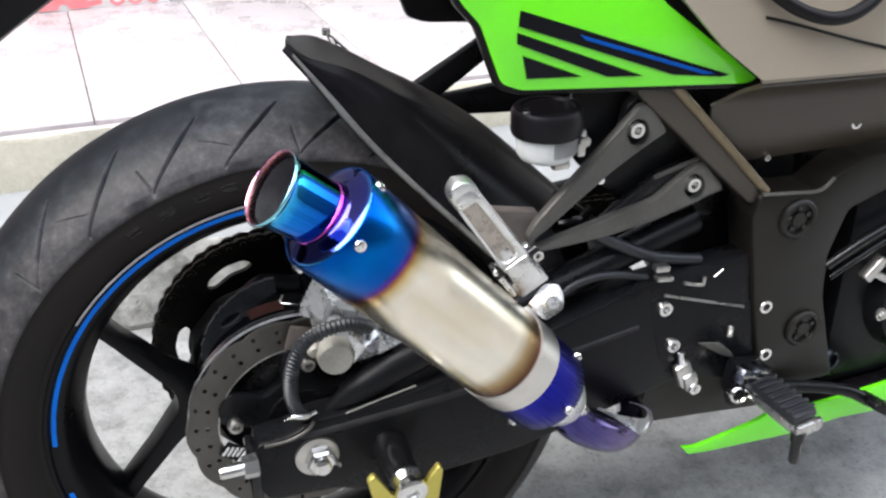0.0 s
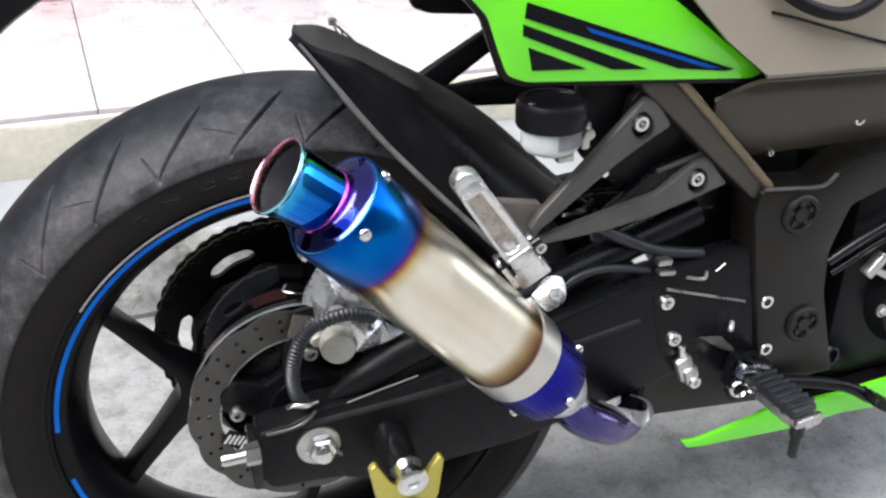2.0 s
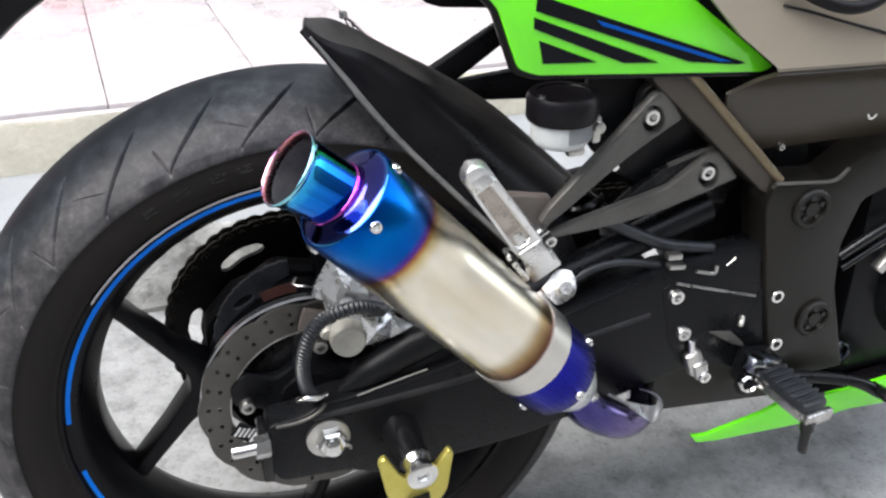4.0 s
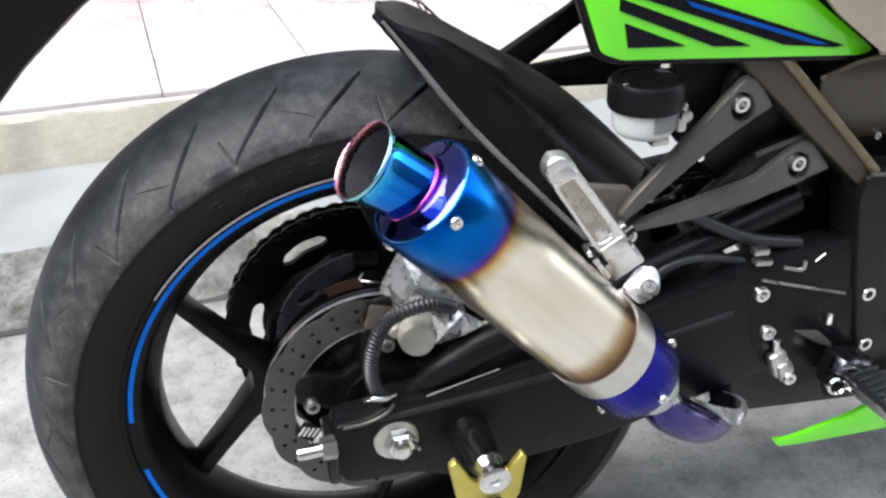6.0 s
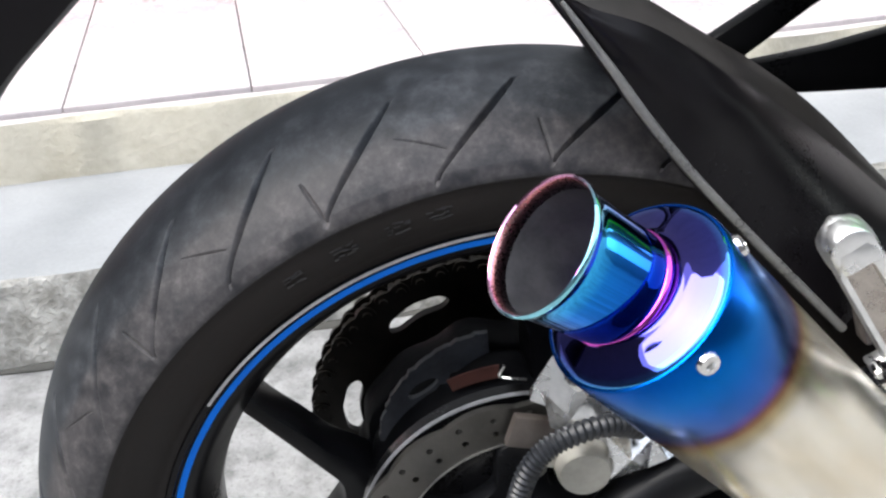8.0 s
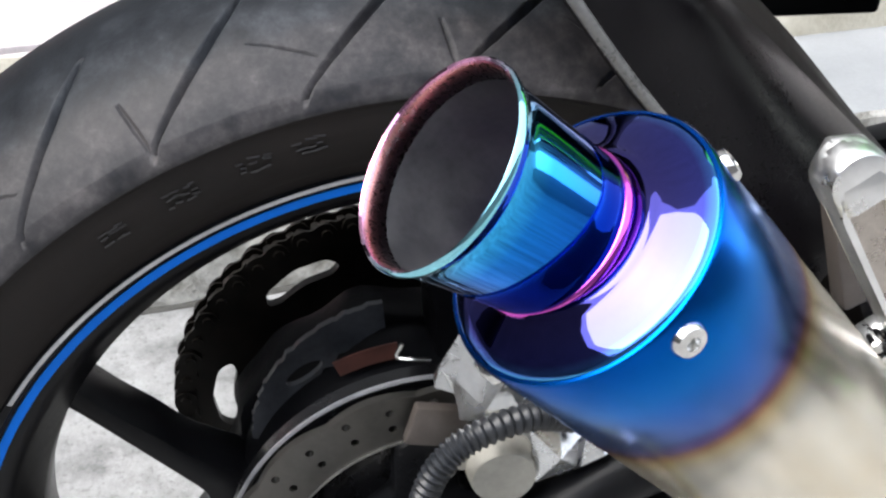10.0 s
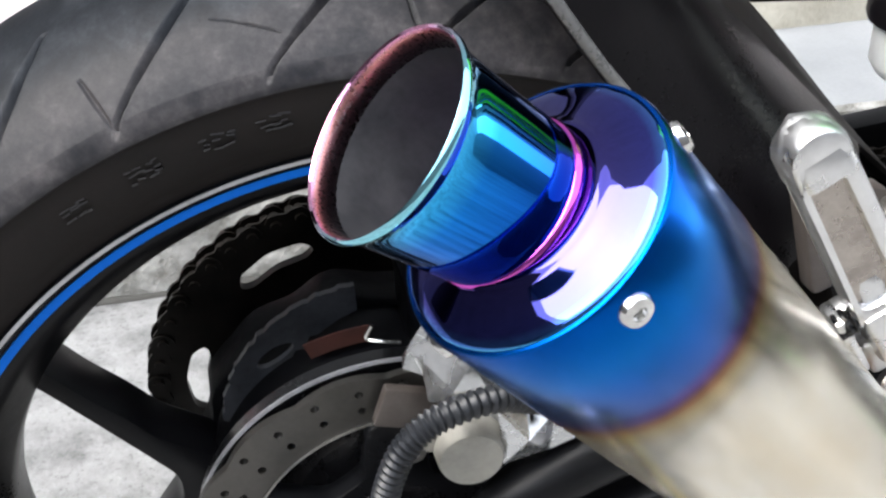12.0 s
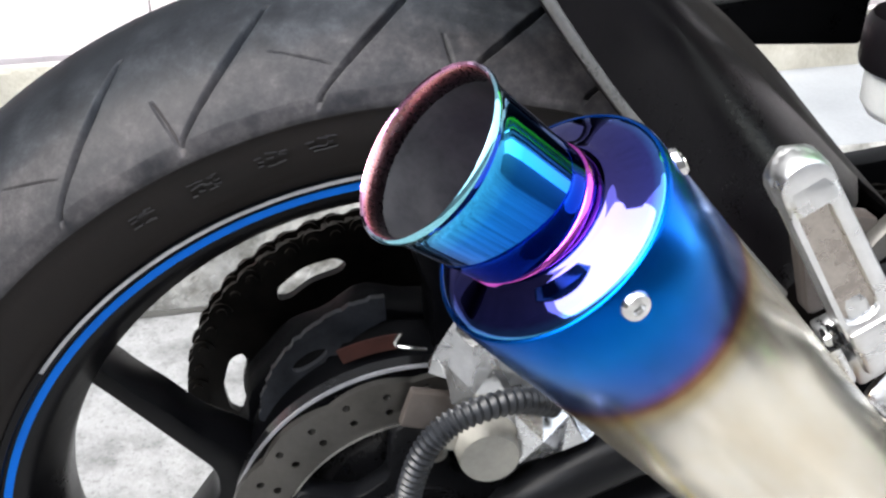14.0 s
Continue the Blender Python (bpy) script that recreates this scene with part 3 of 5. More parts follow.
for k in range(3):
    corners = ((0.206, 146.6), (0.206, 150.4), (0.190, 152.2), (0.1520, 159.2), (0.1142, 172.5), (0.1135, 182.5), (0.1534, 198.3), (0.2014, 206.2), (0.206, 206.8), (0.206, 211.5), (0.1823, 209.1), (0.1492, 204.9), (0.1208, 199.4), (0.085, 194), (0.050, 205), (0.050, 150), (0.086, 166), (0.1261, 158.7), (0.1500, 153.4), (0.1700, 151.0))
    part("spoke", sheet(rounded([spoke_corner(r, d, k) for r, d in corners], 0.008, 4), (), -0.026, 0.009, 0.004, WHEEL), WHEEL_PAINT, wheel, smooth=35)

# tyre: carved tread grooves and plain sidewalls
TURNS, REPEAT = 2800, 360 / 28
def slant(y):
    """The degrees by which the main grooves lean at a place across the tread."""
    u = (math.asin(0.0675 / 0.085) - math.asin(min(0.0722, abs(y)) / 0.085)) / 0.560
    return -9.4 * u - 0.5 * math.sin(max(0.0, min(1.0, u)) * 3.14)


def groove_depth(deg, y):
    """How deep the tread is cut at an angle round the wheel and a place across it."""
    y = abs(y)
    k = math.floor((deg - 84.7 + 6) / REPEAT)
    local, odd, deep = (deg - 84.7 + 6) - k * REPEAT - 6, k % 2, 0.0
    for base in (local, local - REPEAT, local + REPEAT):
        cuts = [(None, 0.0675, None, 0.030, 0.0036, 0.0052)]
        other = odd if base == local else 1 - odd
        if other == 0:
            cuts.append((1.0, 0.0690, 1.75, 0.0545, 0.0013, 0.0026))
        else:
            cuts.append((-0.7, 0.0605, 3.8, 0.0515, 0.0012, 0.0030))
        for d0, y0, d1, y1, wide, depth in cuts:
            u = (y0 - y) / (y0 - y1) if y0 != y1 else 0
            if -0.05 < u < 1.05:
                off = abs(base - (slant(y) if d0 is None else d0 + (d1 - d0) * u)) * radians(1) * 0.3
                w = wide * (0.35 + 0.65 * math.sin(max(0.0, min(1.0, u)) * 2.6 + 0.35))
                if off < w:
                    deep = max(deep, depth * (0.5 - 0.5 * math.cos(math.pi * min(1.0, (w - off) / (0.6 * w)))))
    return deep


shoulder = [(0.2755, 0.0703), (0.2720, 0.0716), (0.2690, 0.0722)]
tread_far = [0.0016 * k for k in range(1, 43)] + [0.0695]
tread_near = [0.0016 * k for k in range(18)] + [0.028 + 0.0006 * k for k in range(36)] + [0.0496 + 0.00026 * k for k in range(77)]
side_half = [(0.2678, 0.0712), (0.2670, 0.0704), (0.262, 0.0706), (0.2550, 0.0692), (0.247, 0.0660), (0.2415, 0.0625), (0.2385, 0.0605), (0.2372, 0.0592), (0.2340, 0.0580), (0.2300, 0.0560)]
profile = [(r, -y, 1) for r, y in reversed(side_half)] + [(r, -y, 0) for r, y in reversed(shoulder)] + [(0.229 + math.sqrt(0.085**2 - y * y), -y, 0) for y in reversed(tread_near)] + [(0.229 + math.sqrt(0.085**2 - y * y), y, 0) for y in tread_far] + [(r, y, 0) for r, y in shoulder] + [(r, y, 1) for r, y in side_half]
verts, faces, kinds = [], [], []
depths = {}
for i in range(TURNS):
    for k, (r, y, side) in enumerate(profile):
        deg = 360 * i / TURNS + (slant(y) if not side else slant(0.0722))
        if not side and abs(y) > 0.015:
            at = (i % (TURNS // 14), k)
            if at not in depths:
                depths[at] = groove_depth(deg % 360 if y < 0 else (deg + 6.4) % 360, y)
            r -= depths[at]
        verts.append((r * math.cos(radians(deg)), y, AXLE_Z + r * math.sin(radians(deg))))
n = len(profile)
for i in range(TURNS):
    j = (i + 1) % TURNS
    for k in range(n - 1):
        faces.append((i * n + k, i * n + k + 1, j * n + k + 1, j * n + k))
        kinds.append(1 if profile[k][2] or profile[k + 1][2] else 0)
tyre_me = bpy.data.meshes.new("tyre")
tyre_me.from_pydata(verts, [], faces)
tyre_me.materials.append(TREAD)
tyre_me.materials.append(SIDEWALL)
tyre_me.polygons.foreach_set("material_index", kinds)
tyre_me.polygons.foreach_set("use_smooth", [True] * len(faces))
tyre = tagged(new("tyre", tyre_me), "dusty grey tread with slanted grooves, black sidewalls")
tyre.parent = wheel


def ring_arc(r0, r1, h, a0, a1, thick=0.0006, n=60):
    """A flat strip on the rim's face between two angles."""
    bm = bmesh.new()
    rows = []
    for i in range(n + 1):
        a = radians(a0 + (a1 - a0) * i / n)
        rows.append([bm.verts.new((r * math.cos(a), r * math.sin(a), z)) for r, z in ((r0, h), (r1, h + 0.0006), (r1, h + thick + 0.0006), (r0, h + thick))])
    for p, q in zip(rows, rows[1:]):
        for k in range(4):
            bm.faces.new((p[k], p[(k + 1) % 4], q[(k + 1) % 4], q[k]))
    bm.faces.new(rows[0])
    bm.faces.new(rows[-1][::-1])
    bmesh.ops.transform(bm, matrix=WHEEL, verts=bm.verts)
    return bm


for start in (72, 190):
    part("rim_stripe", ring_arc(0.2220, 0.2261, 0.0538, start, start + 103.5), DECAL_BLUE, wheel, "bright blue rim stripe")
# an arc of painted highlight along part of the rim edge
part("rim_glint", ring_arc(0.2300, 0.2320, 0.0588, 92, 142), PALE_GLINT, wheel, "pale highlight on a wheel edge")
# faint moulded marks on the sidewall, too worn to read
rnd = random.Random(5)
for deg in (98, 99.1, 100, 103.2, 104.4, 105.3, 109.8, 110.7, 111.5, 112.4, 117.2, 118.1, 119):
    for k in range(3):
        c, s = polar(0.2535 + 0.0026 * k + rnd.uniform(-0.0008, 0.0008), deg + rnd.uniform(-0.3, 0.3))
        part("sidewall_mark", block((rnd.uniform(0.0025, 0.0055), 0.0007, 0.0011), WHEEL @ pose(c, s, 0.0695 + 0.0002 * k, 0, 0, deg - 90 + rnd.uniform(-14, 6)) @ pose(0, 0, 0, -20, 0, 0), 0.0), MARK, wheel)

# brake disc on the right of the wheel, with its carrier
lobes = 14
outer = [polar(0.1065 + 0.0035 * abs(math.cos(math.pi * lobes * i / 336)), 360 * i / 336) for i in range(336)]
inner = [polar(0.0790, 360 * i / 168) for i in range(168)]
drilled = []
for i in range(lobes):
    a = 360 * i / lobes
    for r, d in ((0.1000, -4.5), (0.0895, -4.2), (0.1020, 8.3), (0.0905, 8.6)):
        c = polar(r, a + d)
        drilled.append(circle(0.0023, 10, *c))
part("brake_disc", sheet(outer, [inner, *drilled], 0.0580, 0.0625, 0.0, WHEEL), DISC, wheel, "drilled petal-shaped steel brake disc")
arms = []
for i in range(5):
    a = 72 * i + 15
    arms += [polar(0.046, a - 22), polar(0.078, a - 13), polar(0.083, a), polar(0.078, a + 13), polar(0.046, a + 22)]
part("disc_edge", lathe(((0.0786, 0.0620), (0.0797, 0.0626), (0.0797, 0.0632), (0.0786, 0.0632)), 120, True, WHEEL), STEEL, wheel, "bright inner edge of the disc")
part("disc_carrier", sheet(rounded(arms, 0.006, 3), (), 0.052, 0.066, 0.002, WHEEL), BLACK_SATIN, wheel, "black disc carrier")
for i in range(4):
    c = polar(0.0645, 171 + 90 * i)
    part("disc_bolt", socket_screw((c[0], -0.066, AXLE_Z + c[1]), RIGHT, 0.0075, 0.008), STEEL, wheel)
part("hub_ring", lathe(((0.093, 0.036), (0.1045, 0.036), (0.1050, 0.046), (0.103, 0.0475), (0.093, 0.046)), 120, True, WHEEL), BLACK_GLOSS, wheel, "gloss black hub ring")
# polished ring edge, its bright highlight put into a pale colour
part("ring_edge", lathe(((0.1046, 0.0462), (0.1064, 0.0466), (0.1066, 0.0480), (0.1050, 0.0486), (0.1042, 0.0476)), 120, True, WHEEL), PALE_GLINT, wheel, "polished ring edge, highlight in its pale colour")
lumps = [polar(0.0985 + 0.004 * math.sin(i * 0.9) * math.sin(i * 0.23), 360 * i / 72) for i in range(72)]
part("cush_hub", sheet(lumps, [circle(0.03, 32)], -0.052, -0.02, 0.003, WHEEL), HUB, wheel, "oily black hub drum")
part("hub_drum", lathe(((0.03, 0.03), (0.080, 0.022), (0.086, 0.012), (0.094, -0.004), (0.092, -0.02), (0.03, -0.02)), 72, True, WHEEL), HUB, wheel)
band = 48
# rubbed band of the hub with its sheen put into the colour
sheen_out = [(0.1225 - 0.028 * (k / band) ** 1.7 + 0.0024 * noise.noise((k * 0.55, 2, 0)), 92 + 60 * k / band) for k in range(band + 1)]
sheen_in = [(0.1060 - 0.021 * min(1.0, 1.7 * k / band) + 0.0040 * noise.noise((k * 0.35, 7, 0)), 92 + 60 * k / band) for k in range(band + 1)]
part("hub_rib", sheet([polar(*q) for q in sheen_out + sheen_in[::-1]], [[polar(0.0985 + 0.0060 * math.sin(a) * 0.8, 121 + 7 * math.cos(a)) for a in (2 * math.pi * k / 18 for k in range(18))]], -0.003, 0.001, 0.0, WHEEL), HUB_SHEEN, wheel, "rubbed hub casting, grey-blue sheen in its colour")
part("hub_label", ring_arc(0.0940, 0.1050, 0.0135, 90, 110, 0.001, 12), RUST, wheel, "faded red-brown label")

# sprocket and chain on the left of the wheel
SPROCKET_Y, PITCH_R = 0.088, 0.1240
cogs = []
for i in range(49):
    a = 360 / 49 * i
    cogs += [polar(0.1285, a - 0.9), polar(0.1285, a + 0.9), polar(0.1205, a + 2.6), polar(0.1205, a + 4.7)]
windows = []
for i in range(6):
    a0 = 60 * i + 55
    windows.append(rounded([polar(0.0925, a0 - 12), polar(0.0940, a0), polar(0.0925, a0 + 12), polar(0.0975, a0 + 16), polar(0.1050, a0 + 12), polar(0.1075, a0), polar(0.1050, a0 - 12), polar(0.0975, a0 - 16)], 0.006, 3))
part("sprocket", sheet(cogs, [circle(0.03, 32), *windows], -SPROCKET_Y - 0.003, -SPROCKET_Y + 0.004, 0.0, WHEEL), CHAIN, wheel, "black rear sprocket with oval windows")

chain = holder("drive_chain", bike, "oily black drive chain")
def link_mesh(wide, name):
    plate = rounded([(-0.0115, -0.0072), (-0.004, -0.0072), (0, -0.0052), (0.004, -0.0072), (0.0115, -0.0072), (0.0150, 0), (0.0115, 0.0072), (0.004, 0.0072), (0, 0.0052), (-0.004, 0.0072), (-0.0115, 0.0072), (-0.0150, 0)], 0.003, 2)
    b = join(sheet(plate, (), wide - 0.0009, wide + 0.0009), sheet(plate, (), -wide - 0.0009, -wide + 0.0009),
             lathe(((0.0, -wide - 0.003), (0.0034, -wide - 0.003), (0.0034, wide + 0.003), (0.0, wide + 0.003)), 10, m=pose(-0.0079, 0, 0)),
             lathe(((0.0, -wide - 0.003), (0.0034, -wide - 0.003), (0.0034, wide + 0.003), (0.0, wide + 0.003)), 10, m=pose(0.0079, 0, 0)))
    ob = part(name, b, CHAIN, chain)
    return ob


pitch_deg = math.degrees(2 * math.asin(0.0079375 / PITCH_R))
first = {0: link_mesh(0.0052, "link"), 1: link_mesh(0.0072, "link")}
spots = []
for i in range(25):
    a = 82 + pitch_deg * i
    c = polar(PITCH_R, a)
    spots.append((c[0], AXLE_Z + c[1], a + 90))
for side, a in ((-1, 82.0), (25, 82 + pitch_deg * 25)):
    c = polar(PITCH_R, a)
    goal = Vector((0.52, 0.40 if side < 0 else 0.32))
    here = Vector((c[0], AXLE_Z + c[1]))
    way = (goal - here).normalized()
    for k in range(26):
        q = here + way * 0.0159 * k
        spots.append((q.x, q.y, math.degrees(math.atan2(way.y, way.x))))
for k, (x, z, a) in enumerate(spots):
    m = pose(x, SPROCKET_Y, z, 90, 0, 0) @ pose(0, 0, 0, 0, 0, a)
    kind = k % 2
    if first[kind].matrix_basis == Matrix():
        first[kind].matrix_basis = m
    else:
        one = new("link", first[kind].data)
        one.parent, one.matrix_basis = chain, m

# swingarm, right and left arms
arm_outline = [(-0.052, 0.334), (-0.018, 0.337), (0.000, 0.347), (0.075, 0.352), (0.160, 0.372), (0.340, 0.425), (0.520, 0.440), (0.520, 0.335), (0.350, 0.292), (0.205, 0.258), (0.060, 0.246), (0.020, 0.262), (-0.045, 0.266), (-0.054, 0.284)]
swing = part("swingarm", side_plate(arm_outline, -0.124, -0.090, 0.008, 0.005), BLACK_SATIN, bike, "satin black swingarm")
part("arm_left", side_plate(arm_outline, 0.105, 0.130, 0.008, 0.005), BLACK_SATIN, swing)
# the soft highlight on the ridge is put into the rib's lighter colour
part("arm_rib", tube([(-0.010, -0.122, 0.335), (0.05, -0.123, 0.3385), (0.10, -0.123, 0.3425), (0.17, -0.123, 0.350), (0.33, -0.122, 0.378)], 0.0050, 12, 6, flat=0.5), RIB_SHEEN, swing, "rounded rib of the swingarm, highlight in its colour")
part("arm_brace", tube([(0.02, -0.108, 0.345), (0.07, -0.108, 0.374), (0.15, -0.104, 0.398), (0.40, -0.09, 0.47)], lambda u: 0.006 + 0.010 * min(1, u * 4), 12, 6), BLACK_SATIN, swing)
part("cross_tube", tube([(0.335, -0.10, 0.36), (0.335, 0.12, 0.36)], 0.045, 24, 1), BLACK_SATIN, swing)
part("end_cap", block((0.010, 0.036, 0.054), pose(-0.055, -0.107, 0.2965), 0.003), BLACK_GLOSS, swing)
part("adjuster_bolt", join(lathe(((0.0, 0.0), (0.0065, 0.0), (0.0065, 0.022), (0.0055, 0.024), (0.0, 0.024)), 16, m=along((-0.062, -0.126, 0.3155), (-0.09, -0.128, 0.3165))),
     lathe(((0.0, -0.01), (0.011, -0.01), (0.0105, 0.003), (0.0, 0.004)), 6, m=along((-0.062, -0.126, 0.3155), (-0.09, -0.128, 0.3165)))), CHROME, swing, "bright chain adjuster bolt")
part("axle_washer", lathe(((0.0, 0.0), (0.0205, 0.0), (0.0205, 0.004), (0.017, 0.005), (0.0, 0.005)), 40, m=along((0.002, -0.124, AXLE_Z), (0.002, -0.2, AXLE_Z))), STEEL, swing, "plated axle washer")
part("axle_nut", hex_nut((0.004, -0.129, AXLE_Z), RIGHT, 0.0145, 0.011, 0.0, 0.008), CHROME, swing, "bright axle nut")
part("split_pin", tube([(-0.012, -0.137, 0.311), (0.004, -0.139, 0.309), (0.019, -0.137, 0.305), (0.021, -0.133, 0.298)], 0.0014, 8, 4), STEEL, swing)
part("decal_patch", block((0.020, 0.001, 0.017), pose(-0.0700, -0.0664, 0.2880, 0, 38, 0), 0.0), BLACK_SATIN, wheel, "black sticker below the white bars")
for k in range(4):
    part("decal_bar", block((0.0022, 0.001, 0.011), pose(-0.076 + 0.0042 * k, -0.0668, 0.290 - 0.0015 * k, 0, 38, 0), 0.0), WHITE_MARK, wheel)
boss = lathe(((0.0185, 0.0), (0.0165, 0.02), (0.0145, 0.040), (0.0145, 0.05), (0.0, 0.05)), 32, m=along((0.071, -0.122, 0.301), (0.073, -0.19, 0.300)))
part("spool_boss", boss, SPINDLE_BLACK, swing, "glossy black spool boss")
part("stand_spool", lathe(((0.0, 0.046), (0.0125, 0.046), (0.0125, 0.052), (0.010, 0.055), (0.010, 0.062), (0.0145, 0.066), (0.0145, 0.071), (0.0115, 0.073), (0.006, 0.073), (0.0055, 0.069), (0.0, 0.069)), 32, m=along((0.071, -0.122, 0.301), (0.073, -0.19, 0.300))), CHROME, swing, "polished stand spool")

part("worn_edge", tube([(-0.044, -0.1255, 0.333), (-0.021, -0.1255, 0.334), (-0.005, -0.126, 0.341), (0.002, -0.126, 0.349)], 0.0016, 8, 4), BRACKET, swing, "rubbed light edge")
part("worn_edge", tube([(0.031, -0.1290, 0.3533), (0.055, -0.1290, 0.3587), (0.098, -0.1290, 0.3677)], 0.0008, 8, 4), LIP_GREY, swing)
# brake caliper, its bracket and hose
def facets(points, faces, depth):
    """A casting of flat creased faces, given its depth."""
    bm = bmesh.new()
    vs = [bm.verts.new(p) for p in points]
    for f in faces:
        bm.faces.new([vs[k] for k in f])
    bmesh.ops.recalc_face_normals(bm, faces=bm.faces)
    if sum(f.normal.y * f.calc_area() for f in bm.faces) > 0:
        bmesh.ops.reverse_faces(bm, faces=bm.faces)
    bmesh.ops.solidify(bm, geom=bm.faces[:], thickness=depth)
    return bm


cal = part("brake_caliper", block((0.050, 0.030, 0.034), pose(0.052, -0.084, 0.404, 0, 14, 0), 0.007), CASTING, bike, "bright cast brake caliper with creased faces")
hood = ((0.024, -0.080, 0.476), (0.008, -0.078, 0.4463), (0.005, -0.078, 0.434), (0.0143, -0.080, 0.4298), (0.0153, -0.086, 0.418), (0.0328, -0.100, 0.4483), (0.0185, -0.090, 0.4372), (0.0533, -0.096, 0.4376), (0.024, -0.100, 0.434), (0.040, -0.101, 0.432), (0.050, -0.082, 0.468), (0.075, -0.085, 0.440), (0.040, -0.095, 0.415), (0.065, -0.095, 0.415))
part("caliper_bracket", facets(hood, ((0, 1, 6), (1, 2, 3), (1, 3, 6), (0, 6, 5), (6, 3, 4), (6, 4, 8), (6, 8, 5), (5, 8, 9), (5, 9, 7), (0, 5, 10), (5, 7, 10), (10, 7, 11), (8, 4, 12), (8, 12, 9), (9, 12, 13), (9, 13, 7), (7, 13, 11)), 0.010), CASTING, cal, "silver creased caliper bracket", smooth=14)
bridge = ((0.043, -0.108, 0.424), (0.058, -0.104, 0.428), (0.062, -0.098, 0.424), (0.0715, -0.108, 0.4176), (0.055, -0.118, 0.412), (0.068, -0.112, 0.398), (0.045, -0.112, 0.394), (0.062, -0.116, 0.405), (0.0756, -0.100, 0.4136), (0.0935, -0.103, 0.4005), (0.075, -0.104, 0.392), (0.080, -0.112, 0.402))
part("caliper_bridge", facets(bridge, ((0, 4, 1), (0, 6, 4), (4, 6, 7), (6, 5, 7), (4, 7, 3), (7, 5, 3), (1, 4, 2), (2, 4, 3), (3, 8, 11), (8, 9, 11), (11, 9, 10), (3, 11, 5), (5, 11, 10)), 0.012), CASTING, cal, smooth=14)
part("piston_housing", lathe(((0.0, 0.0), (0.0175, 0.0), (0.0160, 0.012), (0.0150, 0.0145), (0.0, 0.0155)), 36, m=along((0.031, -0.098, 0.4005), (0.026, -0.14, 0.4015))), ZINC, cal, "dull round piston housing")
part("piston_lug", lathe(((0.0, 0.0), (0.007, 0.0), (0.007, 0.010), (0.005, 0.013), (0.0, 0.0135)), 16, m=along((0.0135, -0.088, 0.405), (0.0125, -0.12, 0.405))), ZINC, cal)
part("brake_pad", block((0.030, 0.007, 0.024), pose(0.008, -0.069, 0.402, 0, 18, 0), 0.002), CHANNEL_DARK, cal)
part("brake_hose", tube([(-0.006, -0.114, 0.350), (-0.012, -0.119, 0.364), (-0.015, -0.121, 0.382), (-0.013, -0.121, 0.402), (-0.004, -0.120, 0.424), (0.012, -0.118, 0.436), (0.040, -0.114, 0.438), (0.064, -0.108, 0.426)], lambda u: 0.0062 + 0.0007 * math.sin(u * 300), 16, 34), RUBBER, bike, "black ribbed hose over the caliper")
part("hose_clip", tube([(-0.022, -0.122, 0.356), (-0.016, -0.129, 0.362), (-0.006, -0.131, 0.361), (0.004, -0.124, 0.358)], 0.0024, 10, 6), CHROME, bike)

# mudguard that hugs the tyre
crest = spline([(0.0170, -0.080, 0.6880), (0.0480, -0.070, 0.6785), (0.104, -0.052, 0.6420), (0.1540, -0.030, 0.6085), (0.2100, -0.010, 0.5640), (0.285, 0.0, 0.491), (0.350, 0.0, 0.430)])
lip = spline([(0.0150, -0.090, 0.6830), (0.0250, -0.092, 0.6690), (0.045, -0.092, 0.641), (0.065, -0.092, 0.6125), (0.091, -0.092, 0.579), (0.132, -0.093, 0.532), (0.190, -0.095, 0.468)])
crease = spline([(0.0155, -0.0885, 0.6842), (0.031, -0.090, 0.672), (0.066, -0.088, 0.657), (0.106, -0.076, 0.629), (0.148, -0.048, 0.599), (0.210, -0.022, 0.550), (0.285, -0.012, 0.484)])
hug, rows = bmesh.new(), []
for n, (top, fold, low) in enumerate(zip(crest, crease, lip)):
    reach = min(1.0, n / 14)
    late = min(1.0, max(0.0, (top.x - 0.12) / 0.07))
    far = [top + Vector((0, dy, dz)) * reach for dy, dz in ((0.110, -0.070), (0.095, -0.040), (0.065, -0.018), (0.030, -0.004))]
    near = [top, top.lerp(fold, 0.45) + Vector((0, 0, 0.001 * reach)), top.lerp(fold, 0.86), fold + Vector((0, -0.001, 0))] + [fold.lerp(low, v) + Vector((0.006 * late, -0.006 * reach - 0.007 * late, 0.007 * late)) * math.sin(v * 3.14) for v in (0.08, 0.25, 0.5, 0.75, 0.95)]
    rows.append([hug.verts.new(q) for q in (*far, *near, low + Vector((-0.003, -0.003, -0.002)))])
for a, b in zip(rows, rows[1:]):
    for k in range(len(a) - 1):
        hug.faces.new((a[k], a[k + 1], b[k + 1], b[k]))
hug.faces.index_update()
# top facet faces get the paler colour that includes painted skylight
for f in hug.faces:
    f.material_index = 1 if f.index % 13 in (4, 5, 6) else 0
bmesh.ops.recalc_face_normals(hug, faces=hug.faces)
bmesh.ops.solidify(hug, geom=hug.faces[:], thickness=0.003)
hugger = part("rear_hugger", hug, [BLACK_PLASTIC, LIT_DUSTY_PLASTIC], bike, "black plastic hugger mudguard over the tyre", smooth=50)
# rolled lip whose gloss highlight is put into a light grey colour
part("hugger_lip", tube([q + Vector((-0.001, -0.002, -0.001)) for q in lip[4::2]], lambda u: 0.0012 + 0.0014 * min(1.0, u * 3), 10, 2), LIP_GREY, hugger, "rolled lip, its highlight in light grey")
